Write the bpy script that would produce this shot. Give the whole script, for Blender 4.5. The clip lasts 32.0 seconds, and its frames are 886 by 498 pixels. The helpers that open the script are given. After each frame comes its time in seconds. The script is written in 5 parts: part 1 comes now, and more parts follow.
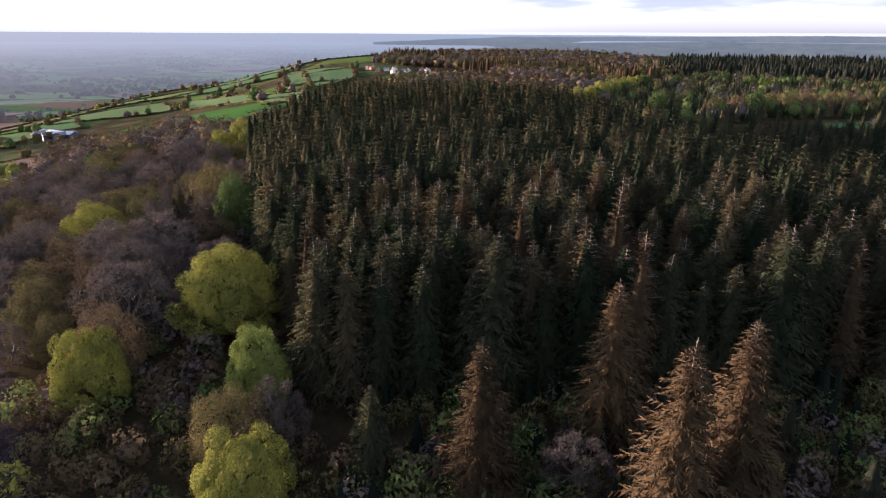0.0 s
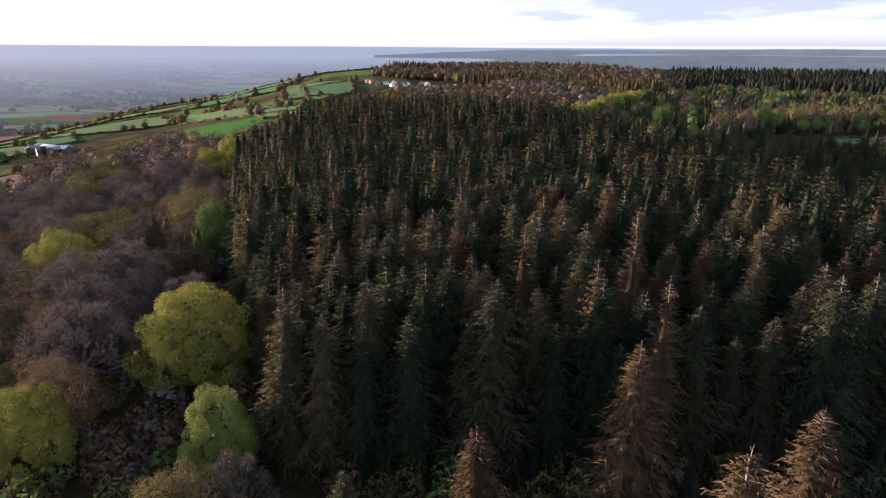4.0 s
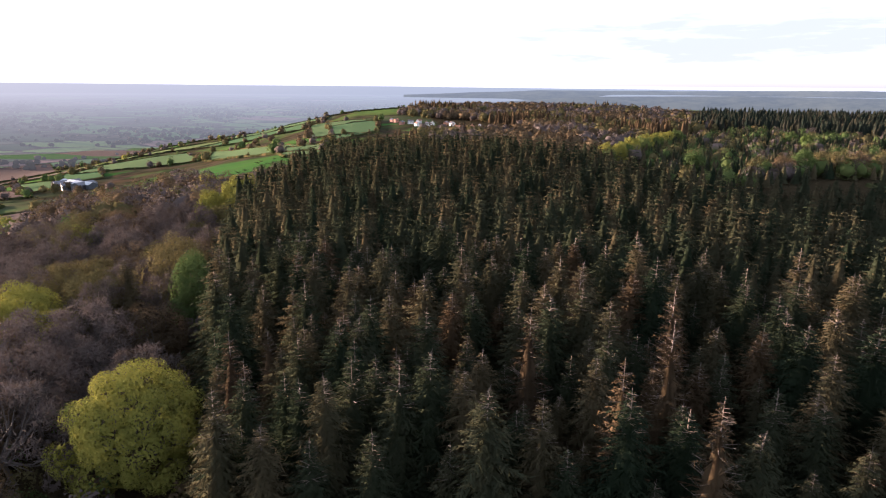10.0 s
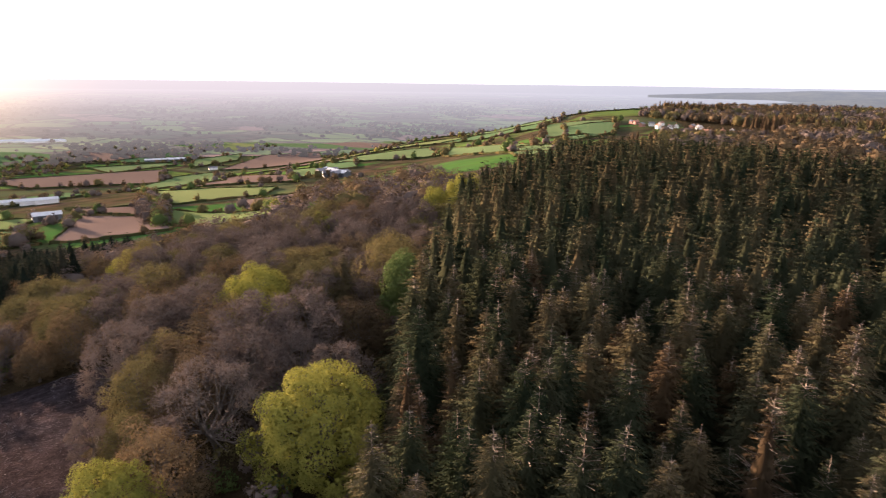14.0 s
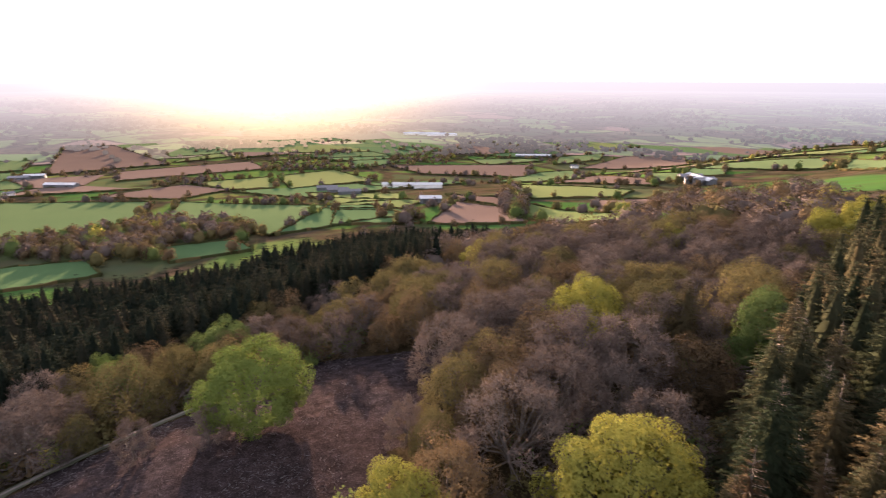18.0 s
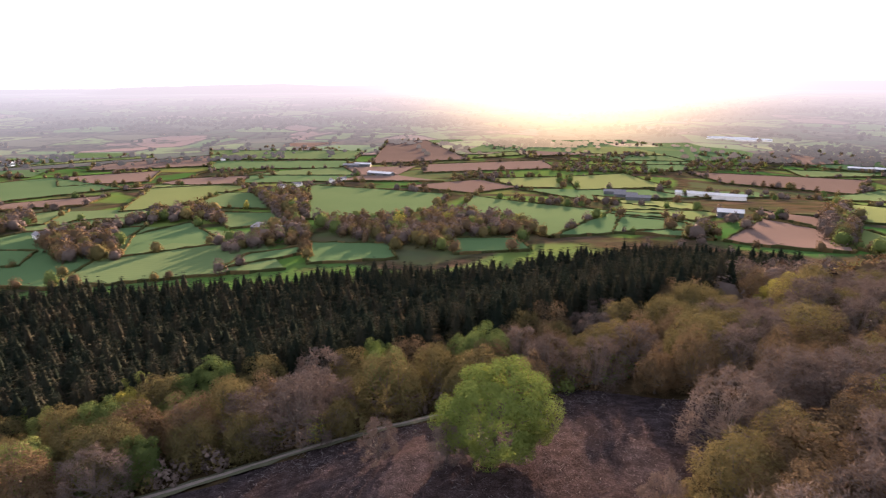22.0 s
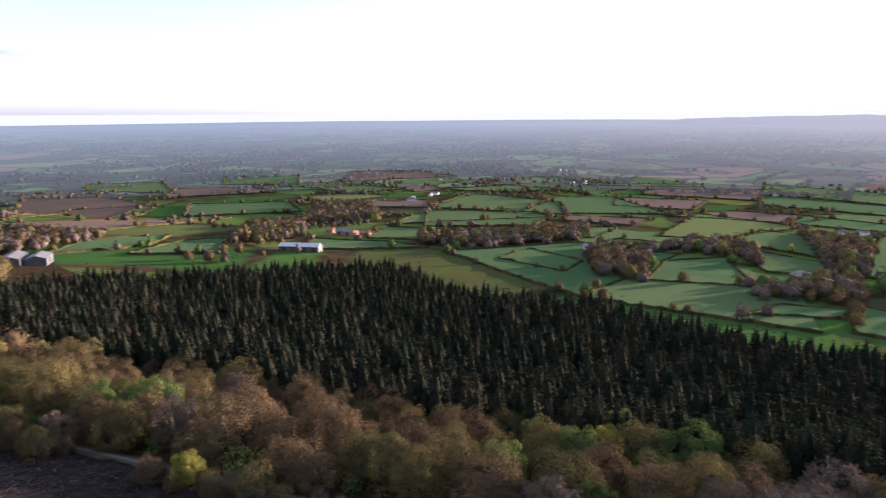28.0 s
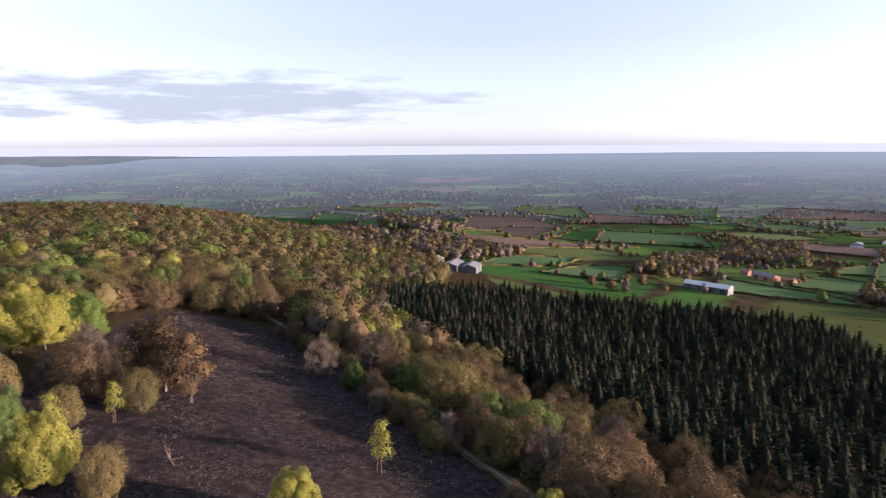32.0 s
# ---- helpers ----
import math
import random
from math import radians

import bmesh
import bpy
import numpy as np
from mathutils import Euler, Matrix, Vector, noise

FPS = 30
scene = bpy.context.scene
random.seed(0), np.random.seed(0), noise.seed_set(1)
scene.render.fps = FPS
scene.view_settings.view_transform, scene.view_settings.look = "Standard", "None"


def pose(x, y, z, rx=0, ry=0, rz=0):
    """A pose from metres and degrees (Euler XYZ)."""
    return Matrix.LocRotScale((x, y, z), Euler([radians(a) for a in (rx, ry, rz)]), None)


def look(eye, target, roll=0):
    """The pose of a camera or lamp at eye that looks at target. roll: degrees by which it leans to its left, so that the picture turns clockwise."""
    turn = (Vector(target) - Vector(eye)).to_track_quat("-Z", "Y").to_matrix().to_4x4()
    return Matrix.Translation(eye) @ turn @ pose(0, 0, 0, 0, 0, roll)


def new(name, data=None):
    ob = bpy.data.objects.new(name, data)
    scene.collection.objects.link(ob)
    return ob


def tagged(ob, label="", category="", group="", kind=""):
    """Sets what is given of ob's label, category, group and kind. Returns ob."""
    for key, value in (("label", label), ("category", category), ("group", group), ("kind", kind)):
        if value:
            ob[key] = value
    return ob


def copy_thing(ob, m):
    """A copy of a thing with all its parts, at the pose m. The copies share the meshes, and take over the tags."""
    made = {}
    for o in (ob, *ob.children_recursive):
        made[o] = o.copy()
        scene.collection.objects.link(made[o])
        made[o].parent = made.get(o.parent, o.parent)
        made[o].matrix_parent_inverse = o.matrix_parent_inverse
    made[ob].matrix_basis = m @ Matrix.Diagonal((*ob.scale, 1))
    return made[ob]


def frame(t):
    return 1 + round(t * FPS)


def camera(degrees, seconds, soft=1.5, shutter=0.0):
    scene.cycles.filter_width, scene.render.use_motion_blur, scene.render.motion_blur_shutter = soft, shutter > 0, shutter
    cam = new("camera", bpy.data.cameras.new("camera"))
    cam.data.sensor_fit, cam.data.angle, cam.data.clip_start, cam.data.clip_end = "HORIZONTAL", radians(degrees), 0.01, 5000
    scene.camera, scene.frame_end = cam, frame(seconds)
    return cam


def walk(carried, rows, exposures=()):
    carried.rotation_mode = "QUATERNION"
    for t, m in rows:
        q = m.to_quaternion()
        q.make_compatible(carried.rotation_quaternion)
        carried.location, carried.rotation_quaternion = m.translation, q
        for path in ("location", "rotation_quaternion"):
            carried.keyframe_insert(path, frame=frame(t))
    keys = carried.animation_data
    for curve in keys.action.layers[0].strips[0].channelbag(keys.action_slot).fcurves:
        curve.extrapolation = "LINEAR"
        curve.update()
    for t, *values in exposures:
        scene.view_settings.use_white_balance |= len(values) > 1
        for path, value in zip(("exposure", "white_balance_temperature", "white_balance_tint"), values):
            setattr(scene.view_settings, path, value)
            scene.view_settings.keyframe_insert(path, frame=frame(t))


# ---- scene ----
cam = camera(71.07, 32.0, soft=1.2, shutter=0.4)
PATH = (
    (0.0, (-0.00, 0.00, 140.00), 0.00, -19.12, 0.31),
    (0.5, (0.17, 1.38, 140.03), 0.01, -18.51, 0.38),
    (1.0, (0.30, 2.76, 140.10), 0.01, -18.50, 0.40),
    (1.5, (0.41, 4.16, 140.17), 0.01, -18.02, 0.39),
    (2.0, (0.50, 5.61, 140.23), 0.04, -17.97, 0.33),
    (2.5, (0.59, 7.16, 140.30), 0.05, -18.00, 0.31),
    (3.0, (0.72, 8.76, 140.37), 0.07, -18.02, 0.28),
    (3.5, (0.95, 10.36, 140.42), 0.08, -18.04, 0.29),
    (5.5, (2.37, 16.84, 140.27), 0.18, -17.99, 0.32),
    (6.0, (2.75, 18.43, 140.23), 0.18, -17.98, 0.38),
    (6.5, (3.14, 20.02, 140.20), 0.20, -17.95, 0.39),
    (7.0, (3.54, 21.56, 140.20), 0.21, -17.96, 0.42),
    (7.5, (3.94, 23.03, 140.24), 0.25, -17.97, 0.38),
    (8.0, (4.30, 24.45, 140.26), 0.24, -17.98, 0.44),
    (8.5, (4.64, 25.78, 140.26), 0.23, -17.10, 0.48),
    (9.0, (4.96, 27.00, 140.25), 0.24, -14.67, 0.52),
    (9.5, (5.24, 28.18, 140.27), 0.64, -14.66, 0.54),
    (10.0, (5.51, 29.36, 140.27), 2.63, -14.64, 0.57),
    (10.5, (5.73, 30.50, 140.27), 3.32, -14.63, 0.61),
    (11.0, (5.98, 31.61, 140.33), 5.08, -14.65, 0.68),
    (11.5, (6.19, 32.75, 140.38), 7.28, -14.68, 0.68),
    (12.0, (6.29, 33.99, 140.42), 9.62, -14.72, 0.80),
    (12.5, (6.30, 35.42, 140.39), 12.05, -14.75, 0.83),
    (13.0, (6.26, 36.96, 140.36), 14.85, -14.78, 0.90),
    (13.5, (6.14, 38.56, 140.35), 18.98, -14.81, 0.87),
    (14.0, (5.94, 40.20, 140.39), 23.93, -14.93, 0.75),
    (14.5, (5.60, 41.82, 140.41), 27.96, -14.97, 0.64),
    (16.5, (2.88, 47.18, 140.05), 42.72, -15.05, 0.58),
    (17.0, (1.91, 48.49, 139.97), 46.44, -15.08, 0.51),
    (17.5, (0.84, 49.76, 139.89), 50.83, -15.10, 0.40),
    (18.0, (-0.31, 51.01, 139.82), 56.47, -15.14, 0.21),
    (18.5, (-1.58, 52.22, 139.75), 61.64, -15.13, 0.05),
    (19.0, (-2.93, 53.31, 139.68), 64.39, -15.14, -0.03),
    (19.5, (-4.33, 54.24, 139.63), 65.28, -15.15, -0.11),
    (20.0, (-5.73, 55.04, 139.66), 67.53, -15.15, -0.17),
    (20.5, (-7.07, 55.81, 139.78), 70.50, -15.15, -0.13),
    (21.0, (-8.42, 56.46, 139.87), 74.01, -15.15, -0.19),
    (21.5, (-9.84, 57.05, 139.93), 78.48, -15.11, -0.13),
    (22.0, (-11.31, 57.62, 139.95), 82.95, -15.09, -0.26),
    (22.5, (-12.80, 58.11, 139.96), 86.87, -15.09, -0.34),
    (23.0, (-14.23, 58.45, 139.97), 90.50, -15.05, -0.30),
    (23.5, (-15.65, 58.63, 139.95), 93.15, -15.05, -0.30),
    (24.0, (-17.11, 58.71, 139.94), 96.04, -14.70, -0.30),
    (24.5, (-18.57, 58.72, 139.93), 99.08, -13.91, -0.28),
    (26.5, (-23.46, 58.41, 140.04), 115.14, -12.23, -0.37),
    (27.0, (-24.70, 57.99, 140.04), 119.99, -12.18, -0.33),
    (27.5, (-25.93, 57.48, 140.05), 125.00, -12.16, -0.28),
    (28.0, (-27.13, 56.93, 140.08), 130.84, -12.14, -0.33),
    (28.5, (-28.27, 56.29, 140.11), 137.41, -12.16, -0.32),
    (29.0, (-29.34, 55.57, 140.15), 143.66, -11.63, -0.36),
    (29.5, (-30.33, 54.73, 140.18), 149.57, -10.84, -0.36),
    (30.0, (-31.21, 53.75, 140.20), 154.27, -9.89, -0.39),
    (30.5, (-32.02, 52.61, 140.23), 158.13, -9.30, -0.34),
    (31.0, (-32.76, 51.43, 140.25), 161.44, -9.29, -0.30),
    (31.5, (-33.47, 50.22, 140.27), 164.38, -9.28, -0.29),
    (32.0, (-34.16, 49.01, 140.29), 167.76, -9.24, -0.30),
)


def towards(eye, yaw, tilt, roll):
    a, b = radians(yaw), radians(tilt)
    way = Vector((-math.sin(a) * math.cos(b), math.cos(a) * math.cos(b), math.sin(b)))
    return look(eye, Vector(eye) + 10 * way, roll)


EXPOSURES = ((0.0, 2.12, 5350, 22), (8.0, 2.12, 5350, 22), (9.0, 2.25, 5400, 22), (13.0, 2.55, 6200, 24), (17.0, 2.88, 6350, 28), (22.0, 2.85, 6250, 28), (24.0, 2.62, 5850, 25), (27.0, 2.24, 5400, 22), (32.0, 1.92, 5450, 22))
walk(cam, [(t, towards(eye, yaw, tilt, roll)) for t, eye, yaw, tilt, roll in PATH], EXPOSURES)

# ---- daylight: a low evening sun in the west ----
SUN_YAW, SUN_UP = 70.8, 3.9
world = bpy.data.worlds.new("evening")
scene.world = world
world.use_nodes = True
wn = world.node_tree
sky = wn.nodes.new("ShaderNodeTexSky")
sky.sky_type, sky.sun_disc = "NISHITA", False
sky.sun_elevation, sky.sun_rotation = radians(SUN_UP), radians(360 - SUN_YAW)
sky.altitude, sky.air_density, sky.dust_density, sky.ozone_density = 200, 1.0, 0.8, 1.6
pale = wn.nodes.new("ShaderNodeHueSaturation")  # thin high haze whitens the sky
pale.inputs["Saturation"].default_value = 0.24
wn.links.new(sky.outputs[0], pale.inputs["Color"])
wn.links.new(pale.outputs[0], wn.nodes["Background"].inputs[0])
wn.nodes["Background"].inputs[1].default_value = 0.14
sun = new("sun", bpy.data.lights.new("sun", "SUN"))
sun.data.energy, sun.data.angle, sun.data.color = 5.0, radians(0.6), (1.0, 0.70, 0.45)
sy, su = radians(SUN_YAW), radians(SUN_UP)
sun.matrix_world = look((0, 0, 400), Vector((0, 0, 400)) - Vector((-math.sin(sy) * math.cos(su), math.cos(sy) * math.cos(su), math.sin(su))))


# ---- materials ----
def nodes_of(name):
    m = bpy.data.materials.new(name)
    m.use_nodes = True
    nt = m.node_tree
    return m, nt, nt.nodes["Principled BSDF"], nt.nodes["Material Output"]


def ramp(nt, fac, *stops):
    r = nt.nodes.new("ShaderNodeValToRGB")
    while len(r.color_ramp.elements) < len(stops):
        r.color_ramp.elements.new(0.5)
    for e, (p, c) in zip(r.color_ramp.elements, stops):
        e.position, e.color = p, (*c, 1)
    nt.links.new(fac, r.inputs[0])
    return r.outputs[0]


def noise_of(nt, scale, detail=4, rough=0.55, vector=None, out=0):
    n = nt.nodes.new("ShaderNodeTexNoise")
    n.inputs["Scale"].default_value, n.inputs["Detail"].default_value, n.inputs["Roughness"].default_value = scale, detail, rough
    if vector is None:
        vector = nt.nodes.new("ShaderNodeNewGeometry").outputs["Position"]
    nt.links.new(vector, n.inputs["Vector"])
    return n.outputs[out]


def calc(nt, op, a, b=0.0, c=None):
    n = nt.nodes.new("ShaderNodeMath")
    n.operation = op
    for k, v in enumerate((a, b) if c is None else (a, b, c)):
        if isinstance(v, (int, float)):
            n.inputs[k].default_value = v
        else:
            nt.links.new(v, n.inputs[k])
    return n.outputs[0]


def mixed(nt, fac, a, b, how="MIX"):
    n = nt.nodes.new("ShaderNodeMix")
    n.data_type, n.blend_type = "RGBA", how
    for k, v in ((0, fac), (6, a), (7, b)):
        if isinstance(v, (int, float)):
            n.inputs[k].default_value = v
        elif isinstance(v, tuple):
            n.inputs[k].default_value = (*v, 1)
        else:
            nt.links.new(v, n.inputs[k])
    return n.outputs[2]


def bumped(nt, bsdf, height, strength=0.5, distance=0.1):
    b = nt.nodes.new("ShaderNodeBump")
    b.inputs["Strength"].default_value, b.inputs["Distance"].default_value = strength, distance
    nt.links.new(height, b.inputs["Height"])
    nt.links.new(b.outputs[0], bsdf.inputs["Normal"])


def leafy(name, a, b, c, through_light=0.3, spread=0.86):
    """Leaves or needles: the tone goes from a over b to c from plant to plant, and a little from leaf to leaf."""
    m, nt, bsdf, out = nodes_of(name)
    info, att, geo = nt.nodes.new("ShaderNodeObjectInfo"), nt.nodes.new("ShaderNodeAttribute"), nt.nodes.new("ShaderNodeNewGeometry")
    att.attribute_name = "tone"
    tone = calc(nt, "FRACT", calc(nt, "ADD", info.outputs["Random"], att.outputs["Fac"]))
    leaf = calc(nt, "MULTIPLY_ADD", geo.outputs["Random Per Island"], 0.14, calc(nt, "MULTIPLY_ADD", tone, spread, 0.43 - spread / 2))
    patch = calc(nt, "MULTIPLY_ADD", noise_of(nt, 0.5, 4), 0.36, calc(nt, "SUBTRACT", leaf, 0.18))
    col = ramp(nt, patch, (0.05, a), (0.5, b), (0.95, c))
    nt.links.new(col, bsdf.inputs["Base Color"])
    bsdf.inputs["Roughness"].default_value = 0.7
    bsdf.inputs["Specular IOR Level"].default_value = 0.0
    tr = nt.nodes.new("ShaderNodeBsdfTranslucent")
    nt.links.new(col, tr.inputs[0])
    mx = nt.nodes.new("ShaderNodeMixShader")
    mx.inputs[0].default_value = through_light
    nt.links.new(bsdf.outputs[0], mx.inputs[1])
    nt.links.new(tr.outputs[0], mx.inputs[2])
    nt.links.new(mx.outputs[0], out.inputs[0])
    return m


def rough_stuff(name, a, b, scale, rough=0.85, bump=0.4, metal=0.0):
    m, nt, bsdf, out = nodes_of(name)
    big, fine = noise_of(nt, scale, 5), noise_of(nt, scale * 9, 4, 0.7)
    f = calc(nt, "MULTIPLY_ADD", fine, 0.5, calc(nt, "MULTIPLY", big, 0.6))
    nt.links.new(ramp(nt, f, (0.3, a), (0.75, b)), bsdf.inputs["Base Color"])
    bsdf.inputs["Roughness"].default_value, bsdf.inputs["Metallic"].default_value = rough, metal
    bumped(nt, bsdf, f, bump)
    return m


NEEDLES = leafy("spruce_needles", (0.020, 0.029, 0.016), (0.043, 0.047, 0.026), (0.094, 0.075, 0.040), 0.15)
DARK_NEEDLES = leafy("dark_needles", (0.012, 0.019, 0.014), (0.022, 0.027, 0.019), (0.040, 0.038, 0.026), 0.10)
LARCH = leafy("rusty_needles", (0.044, 0.032, 0.019), (0.070, 0.049, 0.027), (0.105, 0.072, 0.038), 0.15)
BARK = rough_stuff("bark", (0.046, 0.038, 0.031), (0.105, 0.086, 0.070), 1.5, 0.9, 0.8)
PALE_WOOD = rough_stuff("weathered_wood", (0.10, 0.075, 0.055), (0.21, 0.16, 0.12), 2.0, 0.9, 0.5)
LEAVES = {
    "yellow": leafy("yellow_green_leaves", (0.150, 0.158, 0.034), (0.225, 0.220, 0.048), (0.300, 0.265, 0.062), 0.22, 0.5),
    "lime": leafy("bright_lime_leaves", (0.075, 0.115, 0.030), (0.122, 0.162, 0.042), (0.220, 0.238, 0.060), 0.2, 0.5),
    "green": leafy("fresh_green_leaves", (0.055, 0.085, 0.028), (0.092, 0.128, 0.042), (0.155, 0.175, 0.055), 0.25, 0.5),
    "olive": leafy("olive_leaves", (0.068, 0.064, 0.030), (0.112, 0.098, 0.042), (0.170, 0.132, 0.056), 0.22, 0.5),
    "rust": leafy("opening_rusty_buds", (0.070, 0.052, 0.031), (0.110, 0.080, 0.046), (0.156, 0.112, 0.061), 0.18, 0.5),
    "bare": leafy("bare_twigs", (0.076, 0.062, 0.055), (0.112, 0.091, 0.079), (0.160, 0.127, 0.107), 0.12, 0.5),
}
HEDGE = leafy("hedge_leaves", (0.035, 0.045, 0.018), (0.06, 0.062, 0.025), (0.11, 0.08, 0.035), 0.15)


def ground_material():
    m, nt, bsdf, out = nodes_of("forest_floor_and_clearing")
    att = nt.nodes.new("ShaderNodeAttribute")
    att.attribute_name = "bare"
    edge = calc(nt, "MULTIPLY_ADD", noise_of(nt, 0.12, 5), 0.8, calc(nt, "SUBTRACT", att.outputs["Fac"], 0.4))
    mask = ramp(nt, edge, (0.45, (0, 0, 0)), (0.55, (1, 1, 1)))
    mid, fine, blot = noise_of(nt, 0.5, 6, 0.65), noise_of(nt, 4.0, 5, 0.7), noise_of(nt, 0.06, 4)
    brash = ramp(nt, calc(nt, "MULTIPLY_ADD", fine, 0.6, calc(nt, "MULTIPLY", mid, 0.5)), (0.33, (0.012, 0.010, 0.010)), (0.50, (0.029, 0.024, 0.024)), (0.66, (0.064, 0.054, 0.055)), (0.78, (0.20, 0.18, 0.185)))
    rust = ramp(nt, blot, (0.40, (0.82, 0.82, 0.88)), (0.62, (1.07, 0.95, 0.90)))
    brash = mixed(nt, 1.0, brash, rust, "MULTIPLY")
    floor = ramp(nt, calc(nt, "MULTIPLY_ADD", fine, 0.5, calc(nt, "MULTIPLY", mid, 0.5)), (0.35, (0.025, 0.022, 0.012)), (0.6, (0.06, 0.045, 0.025)), (0.8, (0.05, 0.07, 0.025)))
    nt.links.new(mixed(nt, mask, floor, brash), bsdf.inputs["Base Color"])
    bsdf.inputs["Roughness"].default_value, bsdf.inputs["Specular IOR Level"].default_value = 0.95, 0.0
    bumped(nt, bsdf, calc(nt, "ADD", fine, mid), 0.9, 0.5)
    return m


def valley_material():
    """Far fields: cells of grass, plough and wood with dark hedges between them."""
    m, nt, bsdf, out = nodes_of("far_fields")
    pos = nt.nodes.new("ShaderNodeNewGeometry").outputs["Position"]
    mp = nt.nodes.new("ShaderNodeMapping")
    mp.inputs["Scale"].default_value = (0.0055, 0.0055, 0.0)
    warp = nt.nodes.new("ShaderNodeVectorMath")
    warp.operation = "MULTIPLY_ADD"
    nt.links.new(noise_of(nt, 0.004, 3, out=1), warp.inputs[0])
    warp.inputs[1].default_value = (70, 70, 0)
    nt.links.new(pos, warp.inputs[2])
    nt.links.new(warp.outputs[0], mp.inputs[0])
    cell, line = nt.nodes.new("ShaderNodeTexVoronoi"), nt.nodes.new("ShaderNodeTexVoronoi")
    line.feature = "DISTANCE_TO_EDGE"
    for v in (cell, line):
        v.inputs["Scale"].default_value = 1.0
        nt.links.new(mp.outputs[0], v.inputs["Vector"])
    sep = nt.nodes.new("ShaderNodeSeparateColor")
    nt.links.new(cell.outputs["Color"], sep.inputs[0])
    col = ramp(nt, sep.outputs[0], (0.0, (0.04, 0.09, 0.025)), (0.3, (0.06, 0.12, 0.03)), (0.55, (0.09, 0.135, 0.035)), (0.68, (0.075, 0.090, 0.040)), (0.76, (0.062, 0.072, 0.036)), (0.84, (0.045, 0.05, 0.025)), (0.97, (0.12, 0.14, 0.04)))
    hedge = ramp(nt, calc(nt, "MULTIPLY_ADD", noise_of(nt, 0.02, 4), 0.12, line.outputs["Distance"]), (0.085, (1, 1, 1)), (0.125, (0, 0, 0)))
    wood = ramp(nt, noise_of(nt, 0.0035, 6, 0.62), (0.54, (0, 0, 0)), (0.6, (1, 1, 1)))
    dark = ramp(nt, noise_of(nt, 0.05, 4), (0.35, (0.028, 0.03, 0.016)), (0.65, (0.075, 0.055, 0.035)))
    col = mixed(nt, hedge, mixed(nt, wood, col, dark), dark)
    nt.links.new(mixed(nt, 0.35, col, noise_of(nt, 0.03, 5, out=1), "SOFT_LIGHT"), bsdf.inputs["Base Color"])
    bsdf.inputs["Roughness"].default_value, bsdf.inputs["Specular IOR Level"].default_value = 0.95, 0.0
    return m


def grass(name, a, b, rows=0.0):
    m, nt, bsdf, out = nodes_of(name)
    big, fine = noise_of(nt, 0.012, 5), noise_of(nt, 0.4, 5, 0.7)
    info = nt.nodes.new("ShaderNodeObjectInfo")
    f = calc(nt, "MULTIPLY_ADD", fine, 0.3, calc(nt, "MULTIPLY_ADD", big, 0.4, calc(nt, "MULTIPLY", info.outputs["Random"], 0.4)))
    if rows:
        w = nt.nodes.new("ShaderNodeTexWave")
        w.inputs["Scale"].default_value, w.inputs["Distortion"].default_value = rows, 2.0
        nt.links.new(nt.nodes.new("ShaderNodeNewGeometry").outputs["Position"], w.inputs["Vector"])
        f = calc(nt, "MULTIPLY_ADD", w.outputs["Fac"], 0.15, f)
    nt.links.new(ramp(nt, f, (0.25, a), (0.85, b)), bsdf.inputs["Base Color"])
    bsdf.inputs["Roughness"].default_value, bsdf.inputs["Specular IOR Level"].default_value = 0.95, 0.0
    bsdf.inputs["Sheen Weight"].default_value, bsdf.inputs["Sheen Roughness"].default_value = 0.012, 0.5  # blades catch low light
    bsdf.inputs["Sheen Tint"].default_value = (0.8, 0.75, 0.5, 1)
    bumped(nt, bsdf, fine, 0.5, 0.2)
    return m


FIELD = {
    "g": (grass("pasture", (0.056, 0.104, 0.044), (0.090, 0.136, 0.058), 0.05), "green pasture field bounded by clipped hedges"),
    "d": (grass("lush_grass", (0.048, 0.100, 0.044), (0.076, 0.132, 0.056)), "deep green meadow field bounded by hedges"),
    "y": (grass("pale_grass", (0.085, 0.125, 0.045), (0.122, 0.152, 0.058), 0.05), "pale yellowish green grass field with hedges"),
    "b": (grass("red_plough", (0.088, 0.063, 0.056), (0.134, 0.098, 0.086), 0.12), "reddish brown ploughed field bounded by hedges"),
    "r": (grass("rape_flowers", (0.42, 0.40, 0.05), (0.55, 0.50, 0.08)), "bright yellow flowering rape field"),
}
GRAVEL = rough_stuff("pale_gravel", (0.085, 0.072, 0.064), (0.17, 0.145, 0.13), 0.8, 0.95, 0.5)
VERGE = rough_stuff("rough_grass", (0.026, 0.034, 0.015), (0.055, 0.060, 0.028), 0.6, 0.95, 0.6)
WHITE_WALL = rough_stuff("white_render", (0.62, 0.60, 0.56), (0.80, 0.78, 0.74), 0.4, 0.8, 0.1)
BRICK_WALL = rough_stuff("brick_wall", (0.25, 0.12, 0.08), (0.38, 0.20, 0.14), 0.6, 0.9, 0.3)
SLATE = rough_stuff("slate_roof", (0.09, 0.09, 0.10), (0.20, 0.20, 0.22), 0.5, 0.6, 0.3)
TILE = rough_stuff("clay_tile_roof", (0.22, 0.10, 0.07), (0.36, 0.18, 0.12), 0.5, 0.8, 0.3)
TIN = rough_stuff("pale_sheet_roof", (0.45, 0.46, 0.47), (0.66, 0.67, 0.68), 0.3, 0.75, 0.1)
DARK_TIN = rough_stuff("dark_sheet_wall", (0.05, 0.055, 0.06), (0.11, 0.12, 0.13), 0.3, 0.6, 0.2)
